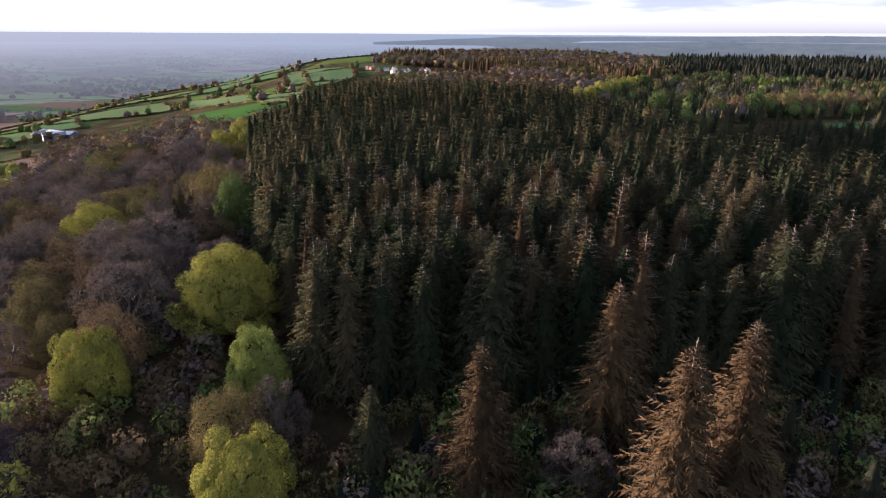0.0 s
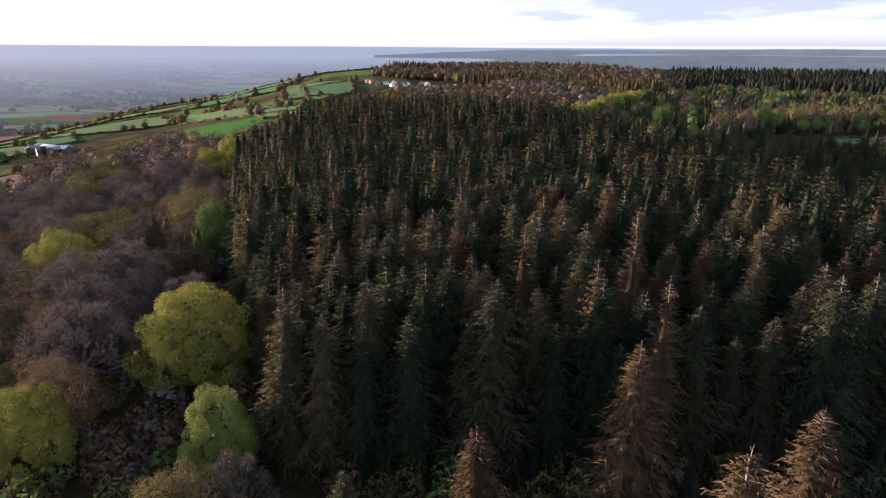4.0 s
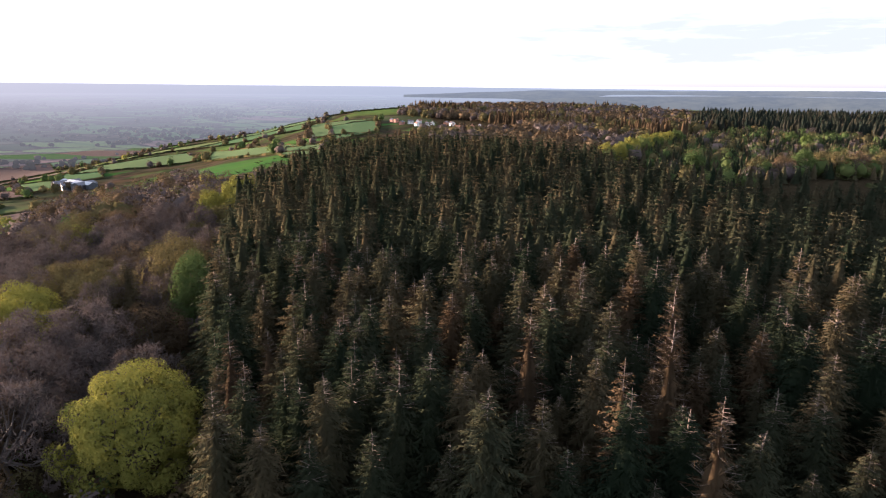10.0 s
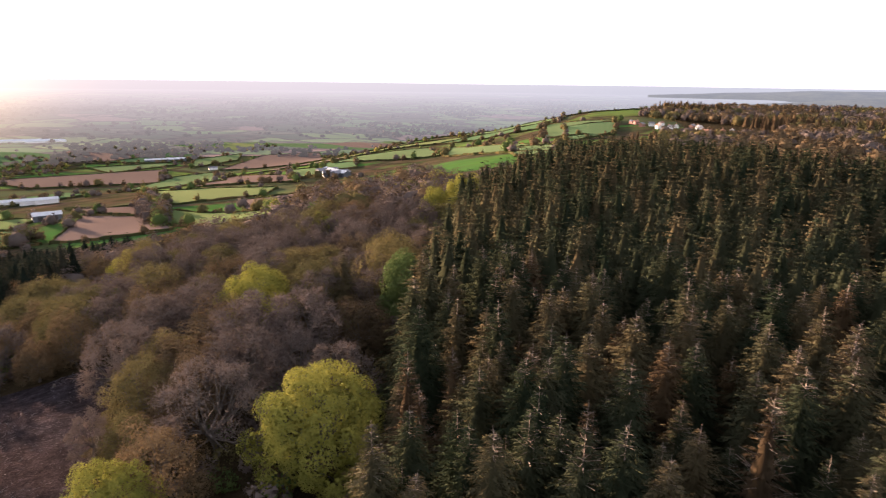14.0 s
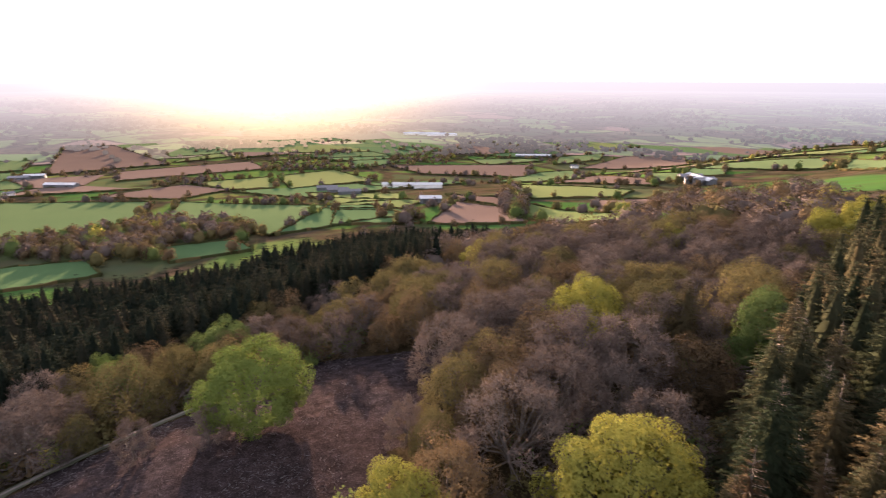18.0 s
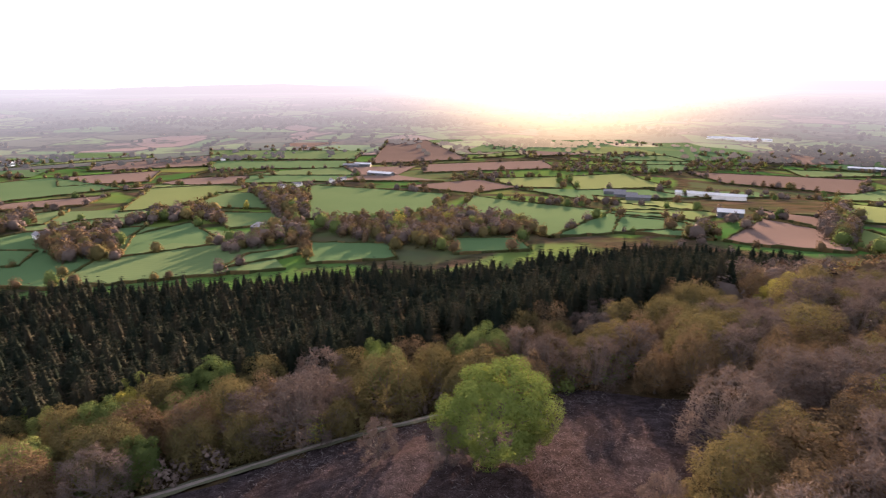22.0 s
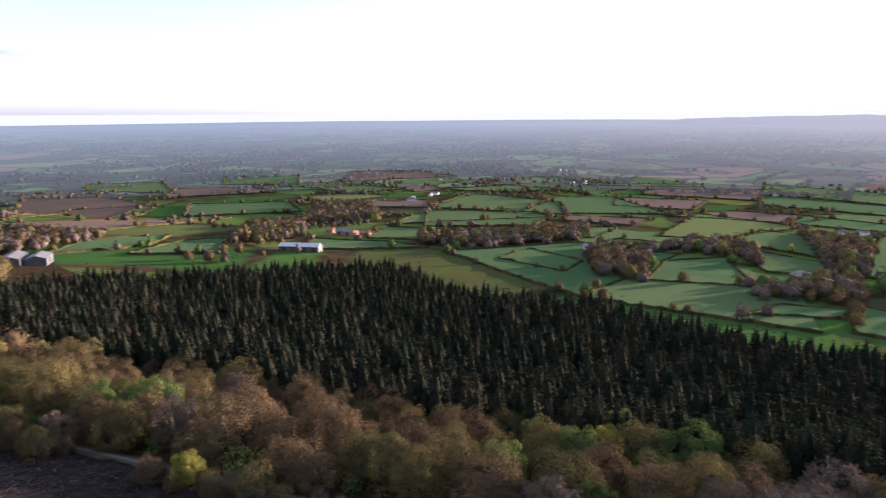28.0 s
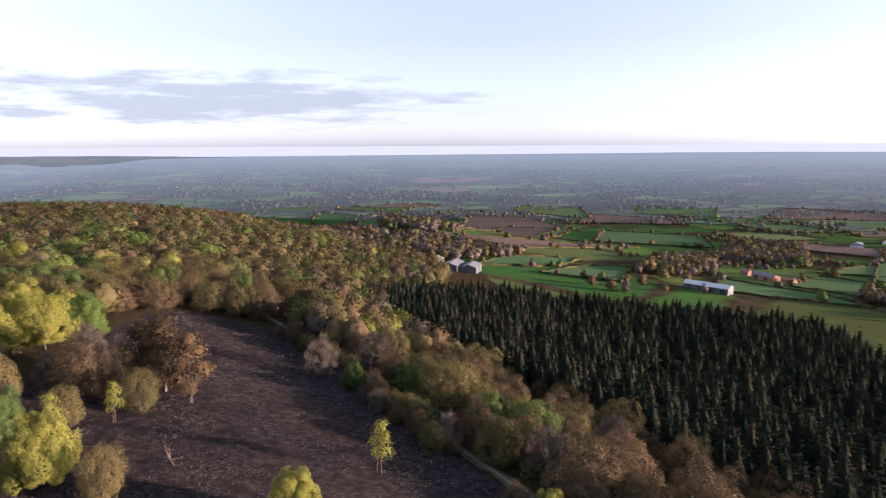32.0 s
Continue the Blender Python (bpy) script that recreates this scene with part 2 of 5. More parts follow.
DOOR_DARK = rough_stuff("dark_opening", (0.015, 0.015, 0.016), (0.04, 0.04, 0.042), 0.8, 0.7, 0.1)
GLASS = rough_stuff("dull_window_glass", (0.03, 0.035, 0.045), (0.07, 0.08, 0.10), 0.5, 0.15, 0.0)
BRASH = rough_stuff("weathered_brash", (0.05, 0.044, 0.043), (0.15, 0.135, 0.135), 0.7, 0.9, 0.5)
WATER = rough_stuff("still_water", (0.02, 0.03, 0.035), (0.04, 0.05, 0.05), 0.05, 0.06, 0.02)


# ---- the lie of the land ----
def smooth(a, b, x):
    t = np.clip((np.asarray(x, float) - a) / (b - a), 0, 1)
    return t * t * (3 - 2 * t)


HILL_U = (-3000, -400, -20, 20, 40, 80, 97, 125, 147, 175, 203, 236, 263, 330, 420, 600)
HILL_Z = (94, 94, 93, 90, 88.5, 82, 78, 71, 66, 57.5, 51, 45, 41, 36, 31, 20)
FLOOR_R = (0, 500, 650, 1000, 1400, 2000, 2600, 3200, 4000, 4800)
FLOOR_Z = (30, 20, 12, -10, -28, -40, -22, 4, 42, 76)


def down(x, y):
    """How far a place lies down the slope from the ridge, in metres."""
    bend = np.interp(y, (-320, -160, 160, 320), (-200, -140, 140, 200))
    return -0.89 * x - 0.455 * (bend - 70) - np.interp(y, (-5000, -1600, -1100, -780, 600, 1000, 1200, 1400, 1700, 2500, 5000), (-1400, -1100, -450, 0, 0, 60, 90, 0, -300, -900, -900))


def land(x, y):
    x, y = np.asarray(x, float), np.asarray(y, float)
    u, r = down(x, y), np.hypot(x + 20, y - 50)
    w = smooth(260, 620, u)
    hill = np.interp(u, HILL_U, HILL_Z) + 10 * np.exp(-((x - 150) / 500) ** 2 - ((y - 1250) / 320) ** 2) + 4 * np.exp(-(x / 90) ** 2 - ((y - 310) / 70) ** 2) - smooth(1300, 2100, r) * 70 + smooth(2600, 4700, r) * 70 - 8 * np.exp(-((x + 258) / 55) ** 2 - ((y - 245) / 60) ** 2) + 4.5 * np.exp(-((x + 93) / 30) ** 2 - ((y - 68) / 36) ** 2) - 45 * smooth(380, 900, -y) * (1 - smooth(120, 260, u))
    return (1 - w) * hill + w * np.interp(r, FLOOR_R, FLOOR_Z) - np.maximum(r - 4700, 0) * 0.3


def inside(x, y, poly):
    x, y = np.asarray(x, float), np.asarray(y, float)
    hit = np.zeros(x.shape, bool)
    for (ax, ay), (bx, by) in zip(poly, poly[1:] + poly[:1]):
        if ay != by:
            hit ^= ((ay > y) != (by > y)) & (x < (bx - ax) * (y - ay) / (by - ay) + ax)
    return hit


CLEARING = [(-126, 100), (-116, 70), (-108, 37), (-100, 10), (-82, -31), (-70, -67), (-54, -113), (-46, -145), (-20, -185), (12, -198), (26, -180), (30, -120), (40, -70), (15, -20), (-20, 20), (-46, 60), (-66, 84), (-86, 104), (-104, 122)]
CLEARING_TWO = [(-150, 160), (-128, 160), (-118, 200), (-122, 270), (-140, 300), (-150, 240)]
SPRUCES = [(-18, 78), (-23, 92), (-35, 117), (-45, 145), (-55, 175), (-71, 228), (-74, 290), (-69, 345), (-60, 390), (-26, 386), (10, 376), (40, 348), (60, 319), (70, 258), (80, 222), (90, 178), (104, 140), (122, 95), (112, 78), (40, 73), (-10, 76)]
YOUNG = [(62, 322), (73, 258), (83, 222), (93, 178), (107, 140), (125, 95), (118, 55), (230, 40), (250, 180), (200, 296), (140, 292), (108, 305)]
LOWER_CONIFERS = [(-185, 172), (-172, 121), (-160, 74), (-150, 37), (-145, 0), (-135, -40), (-120, -90), (-105, -140), (-80, -200), (-60, -262), (-100, -300), (-157, -322), (-200, -292), (-269, -276), (-318, -243), (-290, -150), (-320, -98), (-300, -10), (-310, 60), (-285, 111), (-318, 205), (-298, 250), (-266, 266), (-236, 222), (-232, 190)]
BELT = [(-124, 106), (-119, 70), (-112, 37), (-106, 14), (-88, -31), (-76, -67), (-60, -113), (-52, -145), (-26, -190), (-30, -262), (-62, -262), (-82, -200), (-107, -140), (-122, -90), (-137, -40), (-147, 0), (-152, 37), (-162, 74), (-174, 121), (-187, 172), (-150, 150)]
WEST_WOOD = [(-36, 88), (-50, 84), (-68, 92), (-88, 110), (-106, 126), (-124, 112), (-150, 155), (-187, 178), (-228, 192), (-228, 226), (-190, 234), (-160, 256), (-135, 284), (-104, 306), (-78, 306), (-76, 228), (-58, 175), (-48, 145), (-38, 117), (-26, 90)]
SOUTH_WOOD = [(28, -185), (10, -202), (-22, -190), (-32, -262), (-62, -266), (-104, -305), (-140, -420), (-60, -520), (60, -560), (200, -560), (300, -420), (220, -250), (110, -180), (60, -150)]


def steps():
    a = np.linspace(-1, 1, 440)
    return np.sinh(a * 4.0) / np.sinh(4.0) * 4750


def made(name, verts, faces, normals=None, material=None, tone=None, smooth_faces=False, extra=None):
    """A mesh from arrays of corners and of equal-sided faces; foliage may bring rounded normals."""
    if normals is not None and not isinstance(normals, np.ndarray):
        normals, material = None, normals
    me = bpy.data.meshes.new(name)
    verts, faces = np.asarray(verts, np.float32), np.asarray(faces, np.int32)
    k = faces.shape[1]
    me.vertices.add(len(verts))
    me.vertices.foreach_set("co", verts.ravel())
    me.loops.add(faces.size)
    me.loops.foreach_set("vertex_index", faces.ravel())
    me.polygons.add(len(faces))
    me.polygons.foreach_set("loop_start", np.arange(0, faces.size, k, dtype=np.int32))
    me.polygons.foreach_set("use_smooth", np.full(len(faces), smooth_faces or normals is not None))
    if normals is not None:
        me.attributes.new("custom_normal", "FLOAT_VECTOR", "POINT").data.foreach_set("vector", np.asarray(normals, np.float32).ravel())
    for key, values in (("tone", tone), ("bare", extra)):
        if values is not None:
            me.attributes.new(key, "FLOAT", "POINT").data.foreach_set("value", np.asarray(values, np.float32))
    if material:
        me.materials.append(material)
    me.update()
    return me


def grid_faces(n, m):
    i = (np.arange(n - 1)[:, None] * m + np.arange(m - 1)[None]).ravel()
    return np.stack([i, i + m, i + m + 1, i + 1], 1)


gx, gy = np.meshgrid(steps() - 40, steps() + 20, indexing="ij")
gz = land(gx, gy)
near_ground = np.hypot(gx + 40, gy - 20) < 420
lump = np.random.rand(*gz.shape) - 0.5
bare = np.zeros(gz.shape)
for poly in (CLEARING, CLEARING_TWO):
    bare[inside(gx, gy, poly)] = 1
gz = gz + near_ground * lump * 0.45
me = made("ground", np.stack([gx, gy, gz], -1).reshape(-1, 3), grid_faces(*gz.shape), ground_material(), smooth_faces=True, extra=bare.ravel())
me.materials.append(valley_material())
fx, fy = (gx[:-1, :-1] + gx[1:, 1:]).ravel() / 2, (gy[:-1, :-1] + gy[1:, 1:]).ravel() / 2
far_face = ((down(fx, fy) > 272) | (np.hypot(fx, fy) > 1300) | (fy < -650) | ((fy > 395) & (down(fx, fy) > -60)) | ((fy > 300) & (down(fx, fy) > 60)) | ((fy > 245) & (down(fx, fy) > 110))).astype(np.int32)
me.polygons.foreach_set("material_index", far_face)
tagged(new("ground", me), "brown woodland floor, cleared slope and hazy farmland", "ground", kind="structure")


# ---- plants: shapes ----
def tubes(lines, sides=5):
    """Tapered tubes along lines of (x, y, z, radius) rows."""
    vs, fs, base = [], [], 0
    for line in lines:
        line = np.asarray(line, float)
        p, r = line[:, :3], line[:, 3]
        d = np.gradient(p, axis=0)
        d /= np.linalg.norm(d, axis=1)[:, None] + 1e-9
        ref = np.where(np.abs(d[:, 2:3]) > 0.9, [[1.0, 0, 0]], [[0, 0, 1.0]])
        a = np.cross(d, ref)
        a /= np.linalg.norm(a, axis=1)[:, None] + 1e-9
        b = np.cross(d, a)
        ang = np.arange(sides) * 2 * np.pi / sides
        ring = p[:, None] + r[:, None, None] * (np.cos(ang)[None, :, None] * a[:, None] + np.sin(ang)[None, :, None] * b[:, None])
        vs.append(ring.reshape(-1, 3))
        n = len(p)
        i = (np.arange(n - 1)[:, None] * sides + np.arange(sides)[None]).ravel()
        j = (np.arange(n - 1)[:, None] * sides + (np.arange(sides)[None] + 1) % sides).ravel()
        fs.append(base + np.stack([i, j, j + sides, i + sides], 1))
        base += n * sides
    return np.concatenate(vs), np.concatenate(fs)


def slivers(base, tip, side, width):
    """Thin triangles from base to tip."""
    v = np.stack([base - side * width[:, None], base + side * width[:, None], tip], 1)
    return v.reshape(-1, 3), np.arange(len(base) * 3).reshape(-1, 3)


def unit(v):
    return v / (np.linalg.norm(v, axis=-1, keepdims=True) + 1e-9)


def rounded(shape, h, cone=False, own=0.45):
    """Turn the leaves of a crown to face outwards and round off their shading, as soft foliage does."""
    v, f = shape
    mid, flat = v[f].mean(1), unit(np.cross(v[f[:, 1]] - v[f[:, 0]], v[f[:, 2]] - v[f[:, 0]]))
    away = lambda p: unit(np.column_stack([p[:, :2], 0.55 * np.hypot(p[:, 0], p[:, 1]) + 0.02 * h if cone else (p[:, 2] - 0.38 * h)]))
    back = (flat * away(mid)).sum(1) < 0
    f = np.where(back[:, None], f[:, ::-1], f)
    flat[back] *= -1
    n = np.zeros_like(v)
    for k in range(3):
        np.add.at(n, f[:, k], flat)
    return v, f, unit(unit(n) * own + away(v) * (1 - own))


G = (1 + 5 ** 0.5) / 2
ICO_V = unit(np.array([(-1, G, 0), (1, G, 0), (-1, -G, 0), (1, -G, 0), (0, -1, G), (0, 1, G), (0, -1, -G), (0, 1, -G), (G, 0, -1), (G, 0, 1), (-G, 0, -1), (-G, 0, 1)]))
ICO_F = np.array([(0, 11, 5), (0, 5, 1), (0, 1, 7), (0, 7, 10), (0, 10, 11), (1, 5, 9), (5, 11, 4), (11, 10, 2), (10, 7, 6), (7, 1, 8), (3, 9, 4), (3, 4, 2), (3, 2, 6), (3, 6, 8), (3, 8, 9), (4, 9, 5), (2, 4, 11), (6, 2, 10), (8, 6, 7), (9, 8, 1)])


def lumps(rng, lobes, radii):
    """The dense leafy inside of a crown: one uneven knot of foliage in each lobe."""
    vs = [c + ICO_V * (r * rng.uniform(0.75, 1.2, (12, 1))) * (1, 1, 0.85) for c, r in zip(lobes, radii)]
    return np.concatenate(vs), np.concatenate([ICO_F + 12 * k for k in range(len(vs))])


def both(*shapes):
    vs, fs, base = [], [], 0
    for v, f in shapes:
        vs.append(v)
        fs.append(f + base)
        base += len(v)
    return np.concatenate(vs), np.concatenate(fs)


def spruce_shape(rng, h, levels=26, twigs=9, per=8, bare_top=0.15, wide=0.2, thick=1.0, inner=9):
    """Needled boughs that droop from a straight stem, thin towards the tip."""
    base, tip, side, width = [], [], [], []
    for k in range(levels):
        f = (k + rng.random() * 0.6) / levels
        z = h * (0.12 + 0.88 * f)
        reach = wide * h * (1 - f) ** 0.86 * rng.uniform(0.8, 1.15) + 0.22
        turn = rng.random() * 6.283
        for q in range(per):
            a = turn + (q + rng.uniform(-0.3, 0.3)) * 6.283 / per
            out = np.array([math.cos(a), math.sin(a), 0.0])
            across = np.array([-out[1], out[0], 0.0])
            L = reach * rng.uniform(0.6, 1.2)
            if f > 1 - bare_top and rng.random() < 0.35:
                continue
            lift = rng.uniform(-0.45, -0.05) + 0.75 * f
            n = max(3, int(twigs * (0.35 + 0.65 * (1 - f))))
            s = np.linspace(0.2, 1.0, n)
            spine = np.array([0, 0, z]) + out * (L * s)[:, None] + np.array([0, 0, 1.0]) * (L * (lift * s - 0.22 * s * s))[:, None]
            sgn = np.where(np.arange(n) % 2 == 0, 1.0, -1.0) * rng.uniform(0.4, 1.0, n)
            arm = 0.22 + 0.28 * L * (1.05 - 0.7 * s)
            way = unit(out * 0.9 + across * sgn[:, None] * 1.2 + np.array([0, 0, -0.45]) + rng.normal(0, 0.28, (n, 3)))
            base.append(spine)
            tip.append(spine + way * arm[:, None] * 1.3)
            side.append(unit(out * 0.7 + np.array([0, 0, 0.7]) + rng.normal(0, 0.5, (n, 3))))
            width.append((0.05 + 0.20 * arm) * thick)
            base.append(np.array([[0, 0, z]]))
            tip.append(spine[-1:] + out * 0.3)
            side.append(across[None])
            width.append(np.array([0.07 + 0.04 * L]) * thick)
    v, f = slivers(np.concatenate(base), np.concatenate(tip), np.concatenate(side), np.concatenate(width))
    w, g = skirts(rng, h * 0.9, inner, 8, wide * 0.62)
    return rounded((np.concatenate([v, w]), np.concatenate([f, g + len(v)])), h, True, 0.4 if inner > 6 else 0.15)


def skirts(rng, h, levels, points, wide):
    """Drooping ragged tiers of boughs, one above the other."""
    vs, fs, base = [], [], 0
    for k in range(levels):
        f = k / levels
        z = h * (0.10 + 0.88 * f)
        reach = wide * h * (1 - f) ** 0.9 + 0.15
        m = 2 * points
        a = rng.random() * 6.283 + np.arange(m) * 6.283 / m + rng.normal(0, 0.08, m)
        r = reach * np.where(np.arange(m) % 2 == 0, rng.uniform(0.85, 1.25, m), rng.uniform(0.45, 0.65, m))
        drop = np.where(np.arange(m) % 2 == 0, rng.uniform(-0.05, 0.12, m), rng.uniform(-0.2, 0.0, m)) * reach
        ring = np.column_stack([np.cos(a) * r, np.sin(a) * r, z - drop])
        top = np.array([[0, 0, min(z + h / levels * 1.9 + 0.25 * reach, h)]])
        vs.append(np.vstack([ring, top]))
        i = np.arange(m)
        fs.append(np.column_stack([i, (i + 1) % m, np.full(m, m)]) + base)
        base += m + 1
    return np.concatenate(vs), np.concatenate(fs)


def spruce_stem(rng, h):
    z = np.linspace(0, 0.9, 6)
    return tubes([np.stack([rng.normal(0, 0.04, 6), rng.normal(0, 0.04, 6), z * h, 0.015 * h * (1 - z) + 0.02], 1)], 5)


def spruce_tip(rng, h, bare_top):
    """The thin pale leader and its few bare side shoots."""
    lines = [[(0, 0, h * (1 - bare_top), 0.055), (0, 0, h * 0.96, 0.035), (rng.normal(0, 0.1), 0, h * 1.02, 0.015)]]
    for k in range(int(26 + 90 * bare_top)):
        f = 1 - (bare_top + 0.06) * rng.random()
        a, L = rng.random() * 6.283, 0.21 * h * (1 - f) ** 0.75 + 0.2
        lines.append([(0, 0, f * h, 0.022), (math.cos(a) * L, math.sin(a) * L, f * h + 0.3 * L, 0.011)])
    return tubes(lines, 3)


def broad_lines(rng, h, w, lobes):
    top = 0.30 * h
    lean = rng.normal(0, 0.02, 2) * h
    lines = [[(0, 0, -0.3, 0.035 * h), (0, 0, 0.08 * h, 0.024 * h), (lean[0] * 0.5, lean[1] * 0.5, top * 0.6, 0.020 * h), (lean[0], lean[1], top, 0.017 * h)]]
    for c in lobes:
        s = np.array([lean[0], lean[1], top * rng.uniform(0.7, 1.0)])
        mid = s * 0.5 + c * 0.5 + np.array([0, 0, -0.04 * h]) + rng.normal(0, 0.02 * h, 3)
        lines.append([(*s, 0.012 * h), (*mid, 0.007 * h), (*c, 0.002 * h)])
        for k in range(3):
            e = c + rng.normal(0, 0.10, 3) * w
            lines.append([(*mid, 0.005 * h), (*(mid * 0.4 + e * 0.6), 0.003 * h), (*e, 0.0012 * h)])
    return lines


def broad_lobes(rng, h, w, n, full=False):
    """Lobes of a domed crown, set round it like the florets of a cauliflower."""
    out = []
    low = rng.uniform(0.34, 0.42)
    for k in range(n):
        a, e = k * 2.399 + rng.normal(0, 0.25), 1 - (1.72 if full else 1.55) * (k + rng.uniform(0.1, 0.9)) / n
        r = math.sqrt(max(0.05, 1 - e * e)) * (rng.uniform(0.80, 0.93) if full else rng.uniform(0.66, 0.88))
        z = low + (0.86 - low) * e * rng.uniform(0.88, 1.06) if e > 0 else low + 0.44 * e
        out.append(np.array([math.cos(a) * r * w / 2, math.sin(a) * r * w / 2, h * z]))
    return np.array(out)


def broad_crown(rng, h, w, lobes, count, leaf, twiggy):
    """Clumps of leaves, or bare twigs, spread over uneven lobes."""
    n = max(3, count // len(lobes))
    base, tip, side, width = [], [], [], []
    size = w * 0.62 / math.sqrt(len(lobes))
    for c in lobes:
        rad = size * rng.uniform(0.8, 1.25)
        d = unit(rng.normal(0, 1, (n, 3)) + unit(c - np.array([0, 0, 0.3 * h])) * (0.5 if len(lobes) > 45 else 0.8))
        rough = (1 + 0.14 * np.sin(d * 7 + c).sum(1))[:, None]
        if twiggy:
            b = c + d * rad * rng.uniform(0.45, 1.0, (n, 1)) * rough
            way = unit(d * 0.5 + rng.normal(0, 0.6, (n, 3)) + np.array([0, 0, 0.15]))
            L = rng.uniform(0.4, 1.0, n) * 0.062 * w
            wd = rng.uniform(0.04, 0.075, n)
            side.append(unit(np.cross(way, rng.normal(0, 1, (n, 3)))))
        else:
            b = c + d * (rad * rng.uniform(0.75, 1.08, (n, 1)) * rough)
            way = unit(np.cross(d, rng.normal(0, 1, (n, 3))) + rng.normal(0, 0.4, (n, 3)))
            L = rng.uniform(0.7, 1.4, n) * leaf
            wd = rng.uniform(0.35, 0.6, n) * leaf
            side.append(unit(np.cross(way, d + rng.normal(0, 0.4, (n, 3)))))
        base.append(b)
        tip.append(b + way * L[:, None])
        width.append(wd)
    return slivers(np.concatenate(base), np.concatenate(tip), np.concatenate(side), np.concatenate(width))


def dome_crown(rng, h, w, lobes, count, leaf, ragged=0.09):
    """A closed, knobbly dome of leaves with a denser dark layer inside it."""
    k = np.arange(lobes)
    e, a = 1 - 1.74 * (k + rng.uniform(0.2, 0.8, lobes)) / lobes, k * 2.399 + rng.normal(0, 0.2, lobes)
    heads = np.column_stack([np.cos(a) * np.sqrt(1 - e * e), np.sin(a) * np.sqrt(1 - e * e), e])
    swell, reach = rng.normal(1, ragged, lobes), 2.1 / math.sqrt(lobes)
    parts = []
    for n, inner, size in ((count, 1.0, leaf), (count // 4, 0.88, leaf * 2.2)):
        d = unit(rng.normal(0, 1, (int(n * 1.3), 3)))
        d = d[d[:, 2] > -0.78][:n]
        near = (d @ heads.T).argmax(1)
        turn = np.arccos(np.clip((d * heads[near]).sum(1), -1, 1))
        rad = inner * swell[near] * (0.78 + 0.22 * np.sqrt(np.clip(1 - (turn / reach) ** 2, 0, 1))) * rng.uniform(0.95, 1.04, len(d))
        low = 0.38 * h
        p = np.column_stack([d[:, 0] * rad * w / 2, d[:, 1] * rad * w / 2, low + d[:, 2] * rad * np.where(d[:, 2] > 0, h - low, low)])
        face = unit(d * 0.6 + (d - heads[near]) * 0.9 / reach * 0.8 + rng.normal(0, 0.35, d.shape))
        way = unit(np.cross(face, rng.normal(0, 1, d.shape)))
        L = rng.uniform(0.7, 1.4, len(d)) * size
        parts.append(slivers(p - way * L[:, None] / 2, p + way * L[:, None] / 2, unit(np.cross(way, face)), rng.uniform(0.35, 0.6, len(d)) * size))
    return both(*parts)


def fitted(v, h, w):
    """Scale a crown to its true height and spread."""
    v = v.copy()
    v[:, :2] *= w / 2 / np.percentile(np.hypot(v[:, 0], v[:, 1]), 98)
    v[:, 2] *= h / np.percentile(v[:, 2], 99.6)
    return v


def part(name, me, parent, label=""):
    ob = new(name, me)
    ob.parent = parent
    return tagged(ob, label)


def plant(name, stem, crown, stem_mat, crown_mat, label, category, group, tip=None):
    root = new(name)
    root.empty_display_size = 0.5
    part("trunk", made("trunk", *stem, stem_mat), root)
    part("crown", made("crown", *crown, crown_mat), root)
    if tip:
        part("bare_tip", made("bare_tip", *tip, PALE_WOOD), root, "thin pale bare tip")
    return tagged(root, label, category, group)


spent = set()


def put(root, x, y, turn, size, sink=0.25, spread=None):
    """Set a plant on the ground; the first one is the built one itself, the others are its copies."""
    m = pose(x, y, float(land(x, y)) - sink, 0, 0, turn)
    if root.name in spent:
        ob = copy_thing(root, m)
    else:
        spent.add(root.name)
        ob = root
        ob.matrix_basis = m
    spread = spread or size
    ob.scale = (spread, spread, size)
    return ob


def scatter(poly, gap, seed, keep=None, jitter=0.38):
    """Places on an uneven grid inside a patch."""
    rng = np.random.default_rng(seed)
    p = np.array(poly, float)
    xs, ys = np.arange(p[:, 0].min(), p[:, 0].max(), gap), np.arange(p[:, 1].min(), p[:, 1].max(), gap)
    x, y = np.meshgrid(xs, ys)
    x = x.ravel() + rng.uniform(-jitter, jitter, x.size) * gap
    y = y.ravel() + rng.uniform(-jitter, jitter, y.size) * gap
    ok = inside(x, y, list(poly))
    if keep is not None:
        ok &= keep(x, y)
    return x[ok], y[ok]


def joined(name, templates, xs, ys, sizes, material, label, category, seed, sink=0.3):
    """Many plants too far off to count, as one sheet of foliage."""
    rng = np.random.default_rng(seed)
    vs, fs, ns, tone, base = [], [], [], [], 0
    zs = land(xs, ys) - sink
    for x, y, z, s in zip(xs, ys, zs, sizes):
        v, f, n = templates[rng.integers(len(templates))]
        a = rng.random() * 6.283
        c, q = math.cos(a), math.sin(a)
        spin = np.array([[c, q, 0], [-q, c, 0], [0, 0, 1]])
        vs.append(v @ spin * s + (x, y, z))
        ns.append(n @ spin)
        fs.append(f + base)
        tone.append(np.full(len(v), rng.random()))
        base += len(v)
    if not vs:
        return None
    ob = new(name, made(name, np.concatenate(vs), np.concatenate(fs), np.concatenate(ns), material, np.concatenate(tone)))
    return tagged(ob, label, category, kind="stuff")


